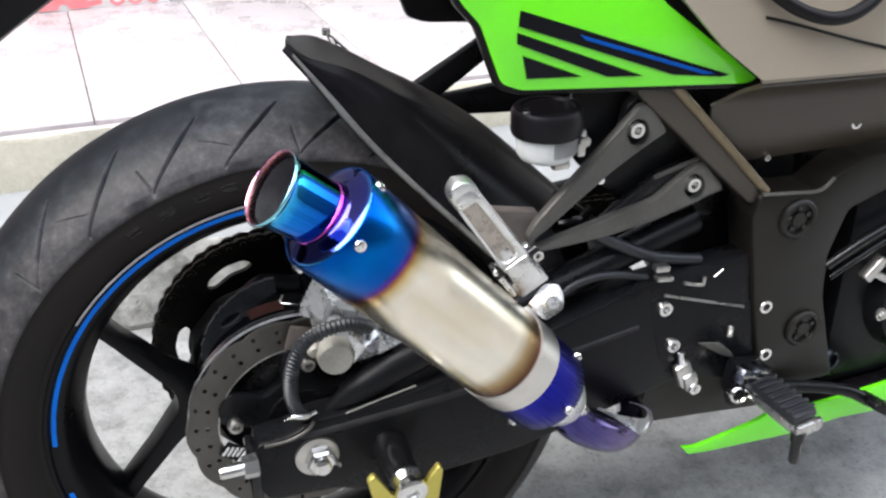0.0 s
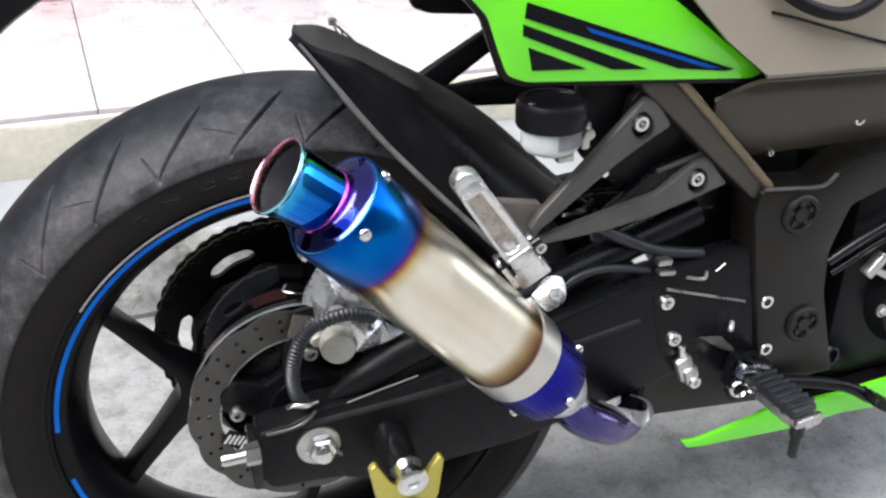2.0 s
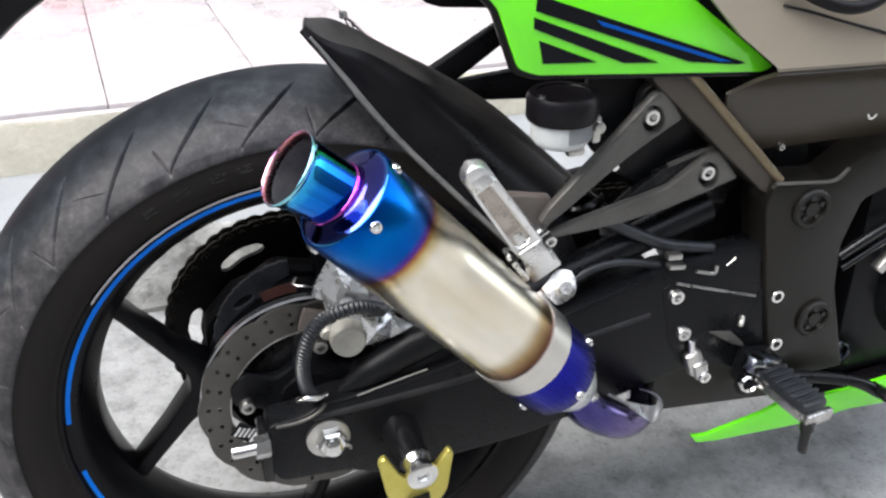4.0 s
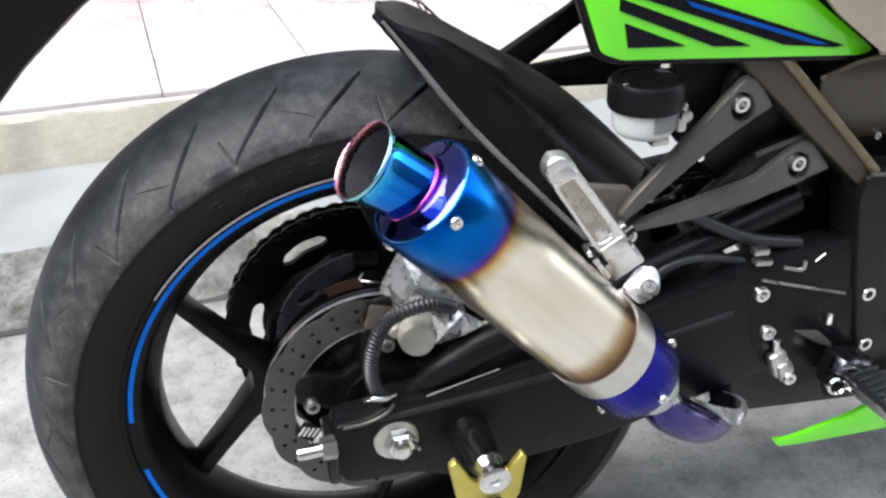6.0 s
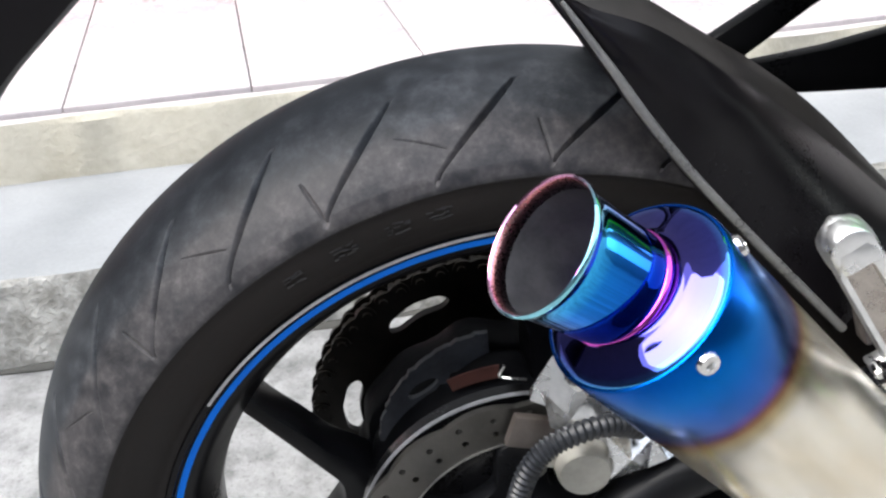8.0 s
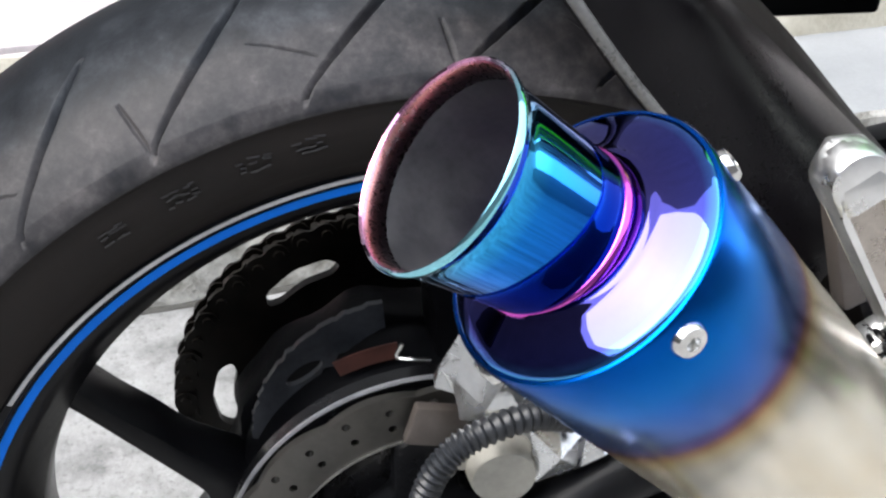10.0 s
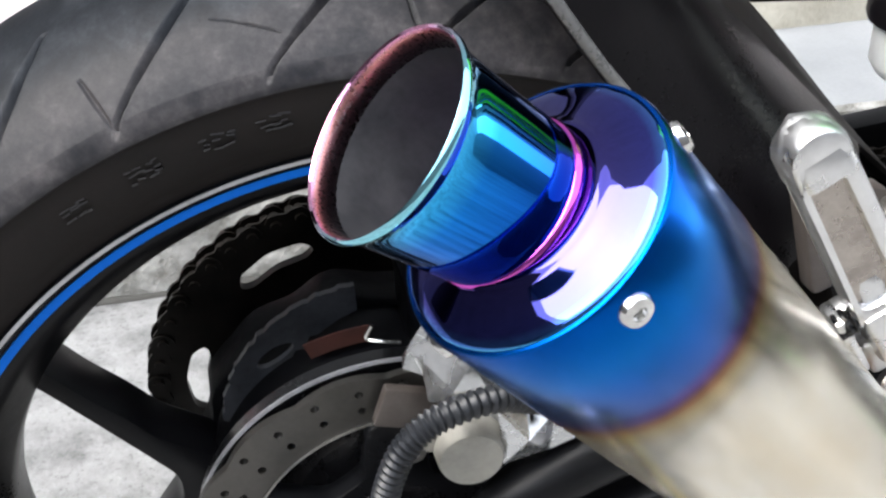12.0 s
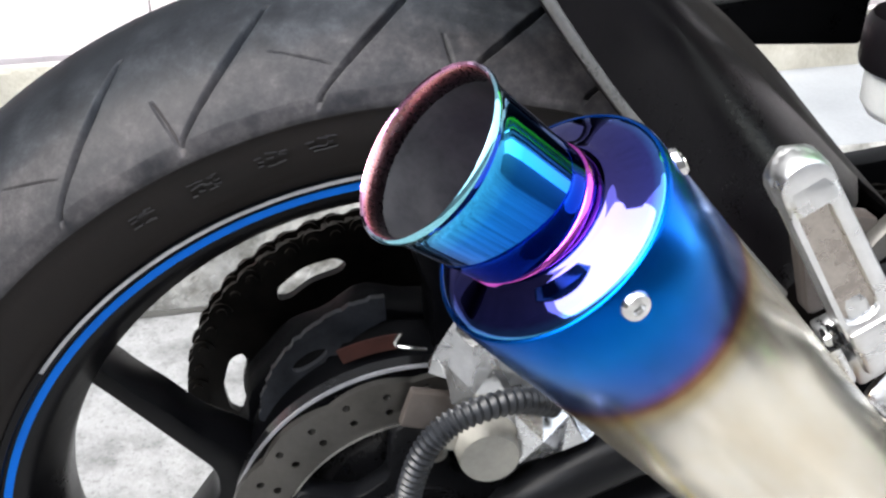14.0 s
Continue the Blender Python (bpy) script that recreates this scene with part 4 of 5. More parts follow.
part("hugger_clip", join(tube([(0.0527, -0.0580, 0.6811), (0.0594, -0.0580, 0.6749), (0.0671, -0.0580, 0.6668), (0.0749, -0.0580, 0.6584)], 0.0011, 6, 3), tube([(0.0560, -0.0580, 0.6725), (0.0622, -0.0580, 0.6654), (0.0686, -0.0580, 0.6586), (0.0732, -0.0580, 0.6548)], 0.0011, 6, 3), tube([(0.0527, -0.0580, 0.6811), (0.0560, -0.0580, 0.6725), (0.0594, -0.0580, 0.6749), (0.0622, -0.0580, 0.6654), (0.0671, -0.0580, 0.6668), (0.0686, -0.0580, 0.6586), (0.0749, -0.0580, 0.6584), (0.0732, -0.0580, 0.6548)], 0.0008, 6, 1), lathe(((0.0, 0.0), (0.0035, 0.0), (0.0035, 0.005), (0.0, 0.006)), 10, m=pose(0.0527, -0.058, 0.6791))), STEEL, hugger, "small wire lattice clip")

# muffler: its local z runs along the can to the mouth
MUFFLER = along((0.0126, -0.2141, 0.5949), (0.0126 - 0.6537, -0.2141 - 0.1022, 0.5949 + 0.7499))
R = 0.0416
can = part("muffler", lathe(((R - 0.003, -0.217), (R, -0.217), (R, -0.16), (R, -0.10), (R, -0.0545), (R + 0.0004, -0.054), (R + 0.0004, -0.0022), (R - 0.0002, -0.0011), (R - 0.0010, -0.0009), (R - 0.003, -0.003)), 128), CAN, bike, "champagne titanium muffler can with burnt blue end", m=MUFFLER)
part("end_cone", lathe(((R - 0.0012, -0.0013), (0.0400, -0.0007), (0.0390, -0.0001), (0.0350, 0.0012), (0.0310, 0.0025), (0.0275, 0.0036), (0.0262, 0.0042), (0.0252, 0.0050), (0.0240, 0.0052), (0.018, 0.0040)), 128), CAP, can, "polished violet-blue end cone", smooth=60)
LOCAL = MUFFLER.inverted()
tip_way = Vector((-0.771, -0.098, 0.629)).normalized()
TIP_FROM = Vector((-0.0234, -0.2151, 0.6216))
TIP_AT = MUFFLER.inverted() @ along(TIP_FROM, TIP_FROM + tip_way)
tip = part("muffler_tip", lathe(((0.0240, -0.062), (0.0244, -0.046), (0.0250, -0.034), (0.0257, -0.022), (0.0264, -0.012), (0.0269, -0.0060), (0.0273, -0.0030), (0.0279, -0.0012), (0.0286, 0.0000), (0.0290, 0.0010), (0.0288, 0.0020), (0.0282, 0.0025), (0.0276, 0.0020)), 96), TIP, can, "flared iridescent blue and violet muffler tip", m=TIP_AT)
tip_base, tip_run = LOCAL @ TIP_FROM, LOCAL.to_3x3() @ tip_way
weld_at = tip_base + tip_run * ((0.0050 - tip_base.z) / tip_run.z)
weld_ring = [(0.0244 + 0.0014 * math.cos(radians(a)), 0.0018 * math.sin(radians(a))) for a in range(0, 360, 30)]
part("tip_weld", lathe(weld_ring, 96, True), WELD, can, "magenta weld ring round the tip", m=along(weld_at, weld_at + Vector((0, 0, 1)) + tip_run))
part("tip_mouth", lathe(((0.0276, 0.0020), (0.0272, 0.0014), (0.0268, 0.0004), (0.0265, -0.0010), (0.0262, -0.0028), (0.0260, -0.0050)), 96), TIP_INSIDE, can, "pink and orange flare inside the tip", m=TIP_AT)
part("tip_bore", lathe(((0.0260, -0.0048), (0.0252, -0.014), (0.0240, -0.032), (0.0234, -0.040), (0.0222, -0.0412), (0.0216, -0.058), (0.0, -0.061)), 96), SOOT, can, "sooty grey bore", m=TIP_AT)
part("collar", lathe(((R - 0.003, -0.2165), (R + 0.0012, -0.2165), (R + 0.0012, -0.2435), (R - 0.003, -0.2435)), 96), HEATED, can, "plain silver collar")
part("front_cap", lathe(((R - 0.002, -0.2437), (R + 0.0002, -0.2437), (R, -0.27), (R - 0.0006, -0.288), (R - 0.003, -0.292), (0.026, -0.299), (0.024, -0.299)), 96), TAIL_BLUE, can, "deep blue front cap")
LINK_LINE = ((0.2035, -0.1843, 0.3759), (0.2190, -0.184, 0.3560), (0.2393, -0.182, 0.3262), (0.2766, -0.176, 0.2985), (0.3065, -0.158, 0.2863), (0.3270, -0.130, 0.2760), (0.3500, -0.080, 0.2560), (0.3600, 0.0, 0.2500))
part("cap_neck", lathe(((0.0345, -0.290), (0.0335, -0.299), (0.0255, -0.317), (0.0215, -0.325), (0.018, -0.325)), 48), PEG_ALLOY, can, "bright conical neck")
bend = tube([LOCAL @ Vector(p) for p in LINK_LINE], lambda u: 0.0188 - 0.0050 * max(0.0, min(1.0, 2.2 * (u - 0.35))), 40, 14)
cut = LOCAL @ Vector((0.262, -0.190, 0.335))
rise = (LOCAL.to_3x3() @ Vector((0.50, -0.30, 0.72))).normalized()
for f in bend.faces:
    f.material_index = 1 if (f.calc_center_median() - cut).dot(rise) > 0 else 0
part("link_pipe", bend, [LINK, CHROME], can, "blued link pipe with a bright polished bend")
# a crescent sheet added in place of the reflection curling round the bend
glint_out = spline([(0.2527, -0.1900, 0.3448), (0.2734, -0.1900, 0.3274), (0.2896, -0.1900, 0.3127), (0.3042, -0.1900, 0.3002), (0.3133, -0.1900, 0.3101), (0.3130, -0.1900, 0.3223), (0.3038, -0.1900, 0.3344), (0.2862, -0.1900, 0.3445)], 6)
glint_in = spline([(0.2590, -0.1830, 0.3402), (0.2772, -0.1830, 0.3273), (0.2928, -0.1830, 0.3194), (0.3041, -0.1830, 0.3146), (0.3107, -0.1830, 0.3143), (0.3112, -0.1830, 0.3209), (0.3049, -0.1830, 0.3285), (0.2909, -0.1830, 0.3371)], 6)
crescent, strips = bmesh.new(), []
for a, b in zip(glint_out, glint_in):
    strips.append([crescent.verts.new(LOCAL @ (a.lerp(b, v) + Vector((0.2, 0.3, -0.35)) * (0.012 * v * (1 - v)))) for v in (0.0, 0.25, 0.5, 0.75, 1.0)])
for p, q in zip(strips, strips[1:]):
    for k in range(4):
        crescent.faces.new((p[k], p[k + 1], q[k + 1], q[k]))
bmesh.ops.solidify(crescent, geom=crescent.faces[:], thickness=0.001)
part("pipe_glint", crescent, PEG_ALLOY, can, "added bright crescent for the highlight on the pipe bend", smooth=60)
def rivet(deg, s, size=0.0048):
    a = radians(deg)
    p, q = Vector((R * math.cos(a), R * math.sin(a), s)), Vector((2 * R * math.cos(a), 2 * R * math.sin(a), s))
    return lathe(((size, -0.001), (size, 0.001), (size * 0.85, 0.0022), (size * 0.42, 0.0026), (size * 0.36, 0.0012), (0.0, 0.0012)), 20, m=along(p, q))
for deg in (1, -88, 72, 150, -150):
    part("rivet", rivet(deg, -0.0095), CHROME, can, "bright rivet")
for deg in (1, -88, 77, 150, -150):
    part("rivet", rivet(deg, -0.2835, 0.0046), CHROME, can, "bright rivet")
# hanger lug, pillion footrest and its bracket
lug_face = Vector((-0.387, -0.769, 0.508)).normalized()
lug_side = Vector((0, 0, 1)).cross(lug_face).normalized()
LUG = Matrix.Translation((0.205, -0.179, 0.464)) @ Matrix((lug_side, lug_face.cross(lug_side), lug_face)).transposed().to_4x4()
lug = part("hanger_lug", sheet(rounded([(-0.0062, 0.0152), (0.0073, 0.0152), (0.0124, 0.0048), (0.0096, -0.0080), (-0.003, -0.0171), (-0.0190, -0.0044)], 0.004, 4), (), -0.009, 0.0, 0.0010, LUG), ALLOY, bike, "cast alloy muffler hanger lug")
part("lug_strap", block((0.010, 0.030, 0.007), LUG @ pose(-0.012, -0.018, -0.010, 0, 0, 40), 0.002), STEEL, lug)
part("hanger_bolt", hex_nut(LUG @ Vector((0.0030, -0.0012, 0.0)), lug_face, 0.0068, 0.0065, 0.0092), STEEL, lug, "plated flanged hanger bolt")
peg_base, peg_tip = Vector((0.171, -0.178, 0.511)), Vector((0.1190, -0.1800, 0.5885))
ahead = (peg_tip - peg_base).normalized()
face = Vector((-0.25, -0.8, 0.25))
face = (face - ahead * face.dot(ahead)).normalized()
cross = face.cross(ahead)
PEG = Matrix(((ahead.x, cross.x, face.x, peg_base.x), (ahead.y, cross.y, face.y, peg_base.y), (ahead.z, cross.z, face.z, peg_base.z), (0, 0, 0, 1)))
long = (peg_tip - peg_base).length
arc = [(long - 0.011 + 0.011 * math.cos(math.radians(a)), 0.0110 * math.sin(math.radians(a))) for a in range(-90, 91, 15)]
shell = [(-0.004, -0.0130)] + arc + [(-0.004, 0.0130)]
slot = rounded([(0.004, -0.0052), (long - 0.021, -0.0040), (long - 0.018, 0.0078), (0.004, 0.0090)], 0.0056, 6)
peg = part("pillion_footrest", sheet(shell, [slot], -0.009, 0.005, 0.003, PEG), PEG_ALLOY, bike, "polished alloy pillion footrest, folded up")
# the brown-grey reflection on the smooth alloy, painted as a channel floor
part("footrest_channel", sheet(slot, (), -0.008, 0.0010, 0.0, PEG), PEG_REFLECTION, peg, "channel floor with a brown-grey reflection in its colour")
part("channel_ramp", block((0.015, 0.0105, 0.005), PEG @ pose(0.0110, 0.0022, -0.0008, 0, 9, 0), 0.0022), PEG_ALLOY, peg, "pale end block of the channel")
toe = bmesh.new()
for back, high in ((0.021, 0.0062), (0.015, 0.0060), (0.010, 0.0050), (0.006, 0.0032), (0.003, 0.0008), (0.0008, -0.0026), (0.0, -0.0060)):
    half = 0.0110 * math.sqrt(max(0.0, 1.0 - max(0.0, (0.011 - back) / 0.011) ** 2)) + 0.0006
    for s in (-1, 1):
        toe.verts.new((long - back, s * half, -0.0085))
        toe.verts.new((long - back, s * half, high - 0.0050))
        toe.verts.new((long - back, s * half * 0.86, high - 0.0018))
        toe.verts.new((long - back, s * half * 0.55, high))
bmesh.ops.convex_hull(toe, input=toe.verts)
bmesh.ops.transform(toe, matrix=PEG, verts=toe.verts)
part("footrest_toe", toe, PEG_ALLOY, peg, "polished sloping toe", smooth=50)
part("footrest_hinge", join(block((0.030, 0.023, 0.020), PEG @ pose(-0.014, 0, -0.003), 0.003), block((0.020, 0.030, 0.013), PEG @ pose(-0.030, 0.001, -0.006), 0.003), block((0.010, 0.034, 0.009), PEG @ pose(-0.006, 0, -0.010), 0.002)), PEG_ALLOY, bike, "cast alloy footrest hinge")
part("hinge_plate", block((0.034, 0.005, 0.014), PEG @ pose(-0.014, 0.018, -0.004), 0.0015), PEG_ALLOY, bike)
part("hinge_pin", lathe(((0.0, -0.021), (0.0036, -0.021), (0.0036, 0.021), (0.0, 0.021)), 14, m=PEG @ pose(-0.004, 0, 0.000, 90, 0, 0)), BLACK_GLOSS, bike)
part("hinge_spring", tube([PEG @ Vector((-0.002 + 0.0045 * math.cos(k), 0.0125 + 0.0005 * k, -0.001 + 0.0045 * math.sin(k))) for k in range(14)], 0.0014, 8, 4), BLACK_GLOSS, bike)

def oval(cx, cz, rx, rz, lean, n=20):
    c, q = math.cos(radians(lean)), math.sin(radians(lean))
    return [(cx + rx * math.cos(a) * c - rz * math.sin(a) * q, cz + rx * math.cos(a) * q + rz * math.sin(a) * c) for a in (2 * math.pi * k / n for k in range(n))]


UPPER_ARM = [(0.2165, 0.5095), (0.3130, 0.6070), (0.3235, 0.6070), (0.3425, 0.5786), (0.3198, 0.5664), (0.2885, 0.5468), (0.2257, 0.4985), (0.2120, 0.4900), (0.2080, 0.4960)]
LOWER_ARM = [(0.2258, 0.4840), (0.2872, 0.4985), (0.3385, 0.5105), (0.3800, 0.5400), (0.3900, 0.5400), (0.4135, 0.5094), (0.3781, 0.4985), (0.3373, 0.4872), (0.2886, 0.4795), (0.226, 0.4760), (0.215, 0.4800)]
hanger = part("footrest_bracket", side_plate(UPPER_ARM, -0.121, -0.110, 0.005, 0.003, [oval(0.3125, 0.5815, 0.0100, 0.0130, 20)]), BRACKET, bike, "grey forked bracket of the pillion footrest")
part("bracket_arm", side_plate(LOWER_ARM, -0.117, -0.106, 0.004, 0.003, [oval(0.3800, 0.5170, 0.0100, 0.0130, 20)]), BRACKET, hanger)
part("arm_flange", side_plate([(0.3040, 0.6040), (0.3150, 0.6140), (0.3300, 0.6110), (0.3450, 0.5790), (0.2950, 0.5500)], -0.112, -0.100, 0.004, 0.002), BLACK_SATIN, hanger)
part("arm_flange", side_plate([(0.2877, 0.4912), (0.3394, 0.5296), (0.3860, 0.5430), (0.3955, 0.5330), (0.4050, 0.5050), (0.3467, 0.4900)], -0.108, -0.096, 0.006, 0.003), BLACK_GLOSS, hanger)
part("flange_edge", tube([(0.3394, -0.1085, 0.5296), (0.365, -0.1085, 0.5365), (0.3860, -0.1085, 0.5415)], 0.0026, 8, 4), BRACKET, hanger, "rubbed light flange edge")
part("bracket_joint", side_plate([(0.1750, 0.5260), (0.2230, 0.5160), (0.2230, 0.4960), (0.2165, 0.4700), (0.1960, 0.4620)], -0.112, -0.100, 0.004, 0.002), CHANNEL_DARK, hanger, "brown-grey bracket joint")
part("stay_bolt", socket_screw((0.2190, -0.1170, 0.4765), RIGHT, 0.0060, 0.006), CHROME, hanger)
part("stay_bolt", lathe(((0.0, 0.0), (0.0035, 0.0), (0.0035, 0.003), (0.0, 0.004)), 12, m=along((0.2830, -0.110, 0.5370), (0.2830, -1, 0.5370))), CHROME, hanger)
for x, y, z in ((0.3090, -0.114, 0.5855), (0.3765, -0.110, 0.5210)):
    part("bracket_bolt", socket_screw((x, y, z), RIGHT, 0.0078, 0.011), CHROME, hanger, "bright socket bolt")
part("left_bracket", side_plate([(0.150, 0.556), (0.174, 0.534), (0.262, 0.592), (0.330, 0.632), (0.315, 0.655), (0.251, 0.612)], 0.110, 0.124, 0.005, 0.003), BLACK_SATIN, bike)
part("left_bracket", side_plate([(0.180, 0.553), (0.196, 0.534), (0.285, 0.527), (0.36, 0.522), (0.36, 0.575), (0.282, 0.562)], 0.108, 0.122, 0.005, 0.003), BLACK_SATIN, bike)

# brake fluid reservoir
RES = pose(0.2265, -0.113, 0.5585) @ Matrix.Scale(0.97, 4) @ Matrix.Scale(0.93, 4)
res = part("fluid_reservoir", lathe(((0.0, 0.010), (0.020, 0.010), (0.0250, 0.0125), (0.0288, 0.018), (0.0300, 0.040), (0.0, 0.040)), 40, m=RES), CUP, bike, "milky plastic brake fluid cup")
band = bmesh.new()
edge = [(0.0302 * math.cos(radians(a)), 0.0302 * math.sin(radians(a))) for a in range(-100, -29, 7)]
low_row, top_row = [band.verts.new((x, y, 0.020)) for x, y in edge], [band.verts.new((1.01 * x, 1.01 * y, 0.036)) for x, y in edge]
for k in range(len(edge) - 1):
    band.faces.new((low_row[k], low_row[k + 1], top_row[k + 1], top_row[k]))
bmesh.ops.solidify(band, geom=band.faces[:], thickness=-0.0008)
bmesh.ops.transform(band, matrix=RES, verts=band.verts)
part("level_window", band, LEVEL_GREY, res, "grey level window")
part("reservoir_cap", lathe(((0.0, 0.040), (0.0335, 0.037), (0.0345, 0.040), (0.0345, 0.058), (0.032, 0.0625), (0.026, 0.063), (0.025, 0.061), (0.0, 0.061)), 40, m=RES), BLACK_PLASTIC, res, "black screw cap")
for a in (20, 200):
    part("cap_screw", lathe(((0.0035, 0.0), (0.0035, 0.002), (0.0, 0.003)), 12, m=RES @ pose(0.027 * math.cos(radians(a)), 0.027 * math.sin(radians(a)), 0.0625)), CHROME, res)
part("reservoir_clamp", join(block((0.009, 0.012, 0.028), RES @ pose(0.031, -0.010, 0.026), 0.003), block((0.018, 0.012, 0.010), RES @ pose(0.012, -0.008, 0.005), 0.003), lathe(((0.0, 0.0), (0.0055, 0.0), (0.0055, 0.006), (0.0, 0.007)), 12, m=RES @ pose(0.031, -0.016, 0.030, 90, 0, 0))), STEEL, res)

# tail: green side panel with stripes, under tray, rear mudguard
PANEL = [(0.110, 0.800), (0.143, 0.712), (0.159, 0.694), (0.169, 0.666), (0.177, 0.645), (0.194, 0.638), (0.410, 0.6185), (0.4205, 0.6225), (0.321, 0.697), (0.235, 0.800)]
fairing = part("tail_fairing", side_plate(PANEL, -0.132, -0.128, 0.005, 0.0012), GREEN, bike, "lime green tail side panel")
part("panel_edge", side_plate([(0.104, 0.800), (0.139, 0.710), (0.1555, 0.6915), (0.1655, 0.6635), (0.1740, 0.6405), (0.192, 0.6335), (0.420, 0.6125), (0.432, 0.622), (0.331, 0.702), (0.246, 0.800)], -0.1285, -0.118, 0.005, 0.002), BLACK_PLASTIC, fairing, "black panel edge")
left_panel = part("left_fairing", side_plate(PANEL, 0.128, 0.132, 0.005, 0.0012), GREEN, bike, "lime green left tail panel")
part("panel_edge", side_plate([(0.104, 0.800), (0.139, 0.710), (0.1555, 0.6915), (0.1655, 0.6635), (0.1740, 0.6405), (0.192, 0.6335), (0.420, 0.6125), (0.432, 0.622), (0.331, 0.702), (0.246, 0.800)], 0.118, 0.1285, 0.005, 0.002), BLACK_PLASTIC, left_panel, "black panel edge")
def decal(points, mat, lift=0.0):
    part("panel_stripe", side_plate(points, -0.1334 - lift, -0.1318, 0, 0), mat, fairing)
decal([(0.191, 0.7015), (0.192, 0.703), (0.389, 0.6295), (0.380, 0.629), (0.333, 0.636), (0.190, 0.691)], DECAL_BLACK)
decal([(0.243, 0.6795), (0.248, 0.6745), (0.362, 0.6335), (0.374, 0.6325)], PANEL_BLUE, 0.0007)
decal([(0.189, 0.686), (0.303, 0.6385), (0.270, 0.6415), (0.189, 0.677)], DECAL_BLACK)
decal([(0.194, 0.667), (0.198, 0.648), (0.246, 0.6445)], DECAL_BLACK)
part("under_tray", join(block((0.36, 0.20, 0.02), pose(0.315, 0.015, 0.725, 0, 4, 0), 0.006), block((0.30, 0.18, 0.02), pose(0.33, 0.015, 0.775, 0, 4, 0), 0.006)), BLACK_PLASTIC, bike, "black plastic under tray of the tail")
guard = part("rear_mudguard", side_plate([(-0.06, 0.79), (-0.125, 0.735), (-0.190, 0.694), (-0.240, 0.652), (-0.275, 0.615), (-0.31, 0.56), (-0.335, 0.575), (-0.300, 0.640), (-0.262, 0.690), (-0.205, 0.745), (-0.13, 0.80)], -0.045, 0.045, 0.012, 0.008), BLACK_PLASTIC, bike, "black rear mudguard behind the wheel")
part("guard_lamp", lathe(((0.0, 0.0), (0.014, 0.0), (0.014, 0.006), (0.010, 0.012), (0.0, 0.014)), 24, m=along((-0.268, -0.01, 0.690), (-0.31, -0.10, 0.73))), CUP, guard, "small pale lamp lens")

# side cover and frame
def folded_panel(levels):
    """A panel that runs forward along the body, bent along its levels (height, side, rear edge)."""
    bm, rows = bmesh.new(), []
    for z, y, left in levels:
        rows.append([bm.verts.new((left + (1.0 - left) * u, y - 0.020 * math.sin(u * 1.6), z - 0.012 * u + 0.02 * u * (z < 0.56))) for u in (0, 0.1, 0.25, 0.45, 0.7, 1.0)])
    for a, b in zip(rows, rows[1:]):
        for k in range(5):
            bm.faces.new((a[k], a[k + 1], b[k + 1], b[k]))
    bmesh.ops.recalc_face_normals(bm, faces=bm.faces)
    bmesh.ops.solidify(bm, geom=bm.faces[:], thickness=0.004)
    return bm


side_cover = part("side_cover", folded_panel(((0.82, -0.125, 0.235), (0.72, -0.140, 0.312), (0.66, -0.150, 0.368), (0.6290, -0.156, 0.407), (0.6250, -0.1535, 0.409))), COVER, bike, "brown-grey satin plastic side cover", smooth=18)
# below the fold the panel's shade is painted as dark brown
part("lower_cover", folded_panel(((0.6245, -0.1500, 0.410), (0.614, -0.132, 0.404), (0.598, -0.1170, 0.385), (0.566, -0.1085, 0.392), (0.545, -0.1030, 0.406), (0.530, -0.0960, 0.425))), COVER_SHADE, side_cover, "lower cover folded under, shade put into its dark brown", smooth=30)
part("cover_screw", socket_screw((0.465, -0.1045, 0.530), RIGHT, 0.0035, 0.003), STEEL, side_cover)
part("cover_screw", socket_screw((0.553, -0.114, 0.558), RIGHT, 0.007, 0.005), CHROME, side_cover)
part("cover_seam", tube([(0.405, -0.1515, 0.682), (0.431, -0.1530, 0.675), (0.470, -0.1570, 0.663), (0.522, -0.1600, 0.648), (0.60, -0.165, 0.628)], 0.0014, 8, 4), BLACK_PLASTIC, side_cover)
part("seat_strap", tube([(0.39, -0.150, 0.715), (0.43, -0.162, 0.688), (0.47, -0.168, 0.680), (0.51, -0.162, 0.698), (0.53, -0.150, 0.73)], 0.006, 10, 8), BLACK_PLASTIC, bike, "black strap below the seat")

frame_spar = part("frame_spar", side_plate([(0.2990, 0.6400), (0.3230, 0.6400), (0.4560, 0.5030), (0.4480, 0.4890), (0.4380, 0.4930), (0.3050, 0.6190)], -0.124, -0.092, 0.006, 0.004), SPAR_BROWN, bike, "brown-grey painted frame spar")
# added strip that paints the reflection along the spar's rounded top edge
part("spar_highlight", tube([(0.3270, -0.1225, 0.638), (0.390, -0.1235, 0.5725), (0.4555, -0.1235, 0.5040)], 0.0046, 10, 4), SPAR_GLINT, frame_spar, "bronze highlight strip along the spar edge")
frame_plate = part("frame_plate", side_plate([(0.4460, 0.5030), (0.5150, 0.4970), (0.5310, 0.5090), (0.5600, 0.5240), (0.620, 0.528), (0.620, 0.492), (0.556, 0.470), (0.541, 0.420), (0.546, 0.370), (0.580, 0.262), (0.490, 0.262), (0.472, 0.313), (0.455, 0.399), (0.440, 0.480)], -0.130, -0.085, 0.006, 0.004), FRAME_PAINT, bike, "charcoal pivot plate of the frame")
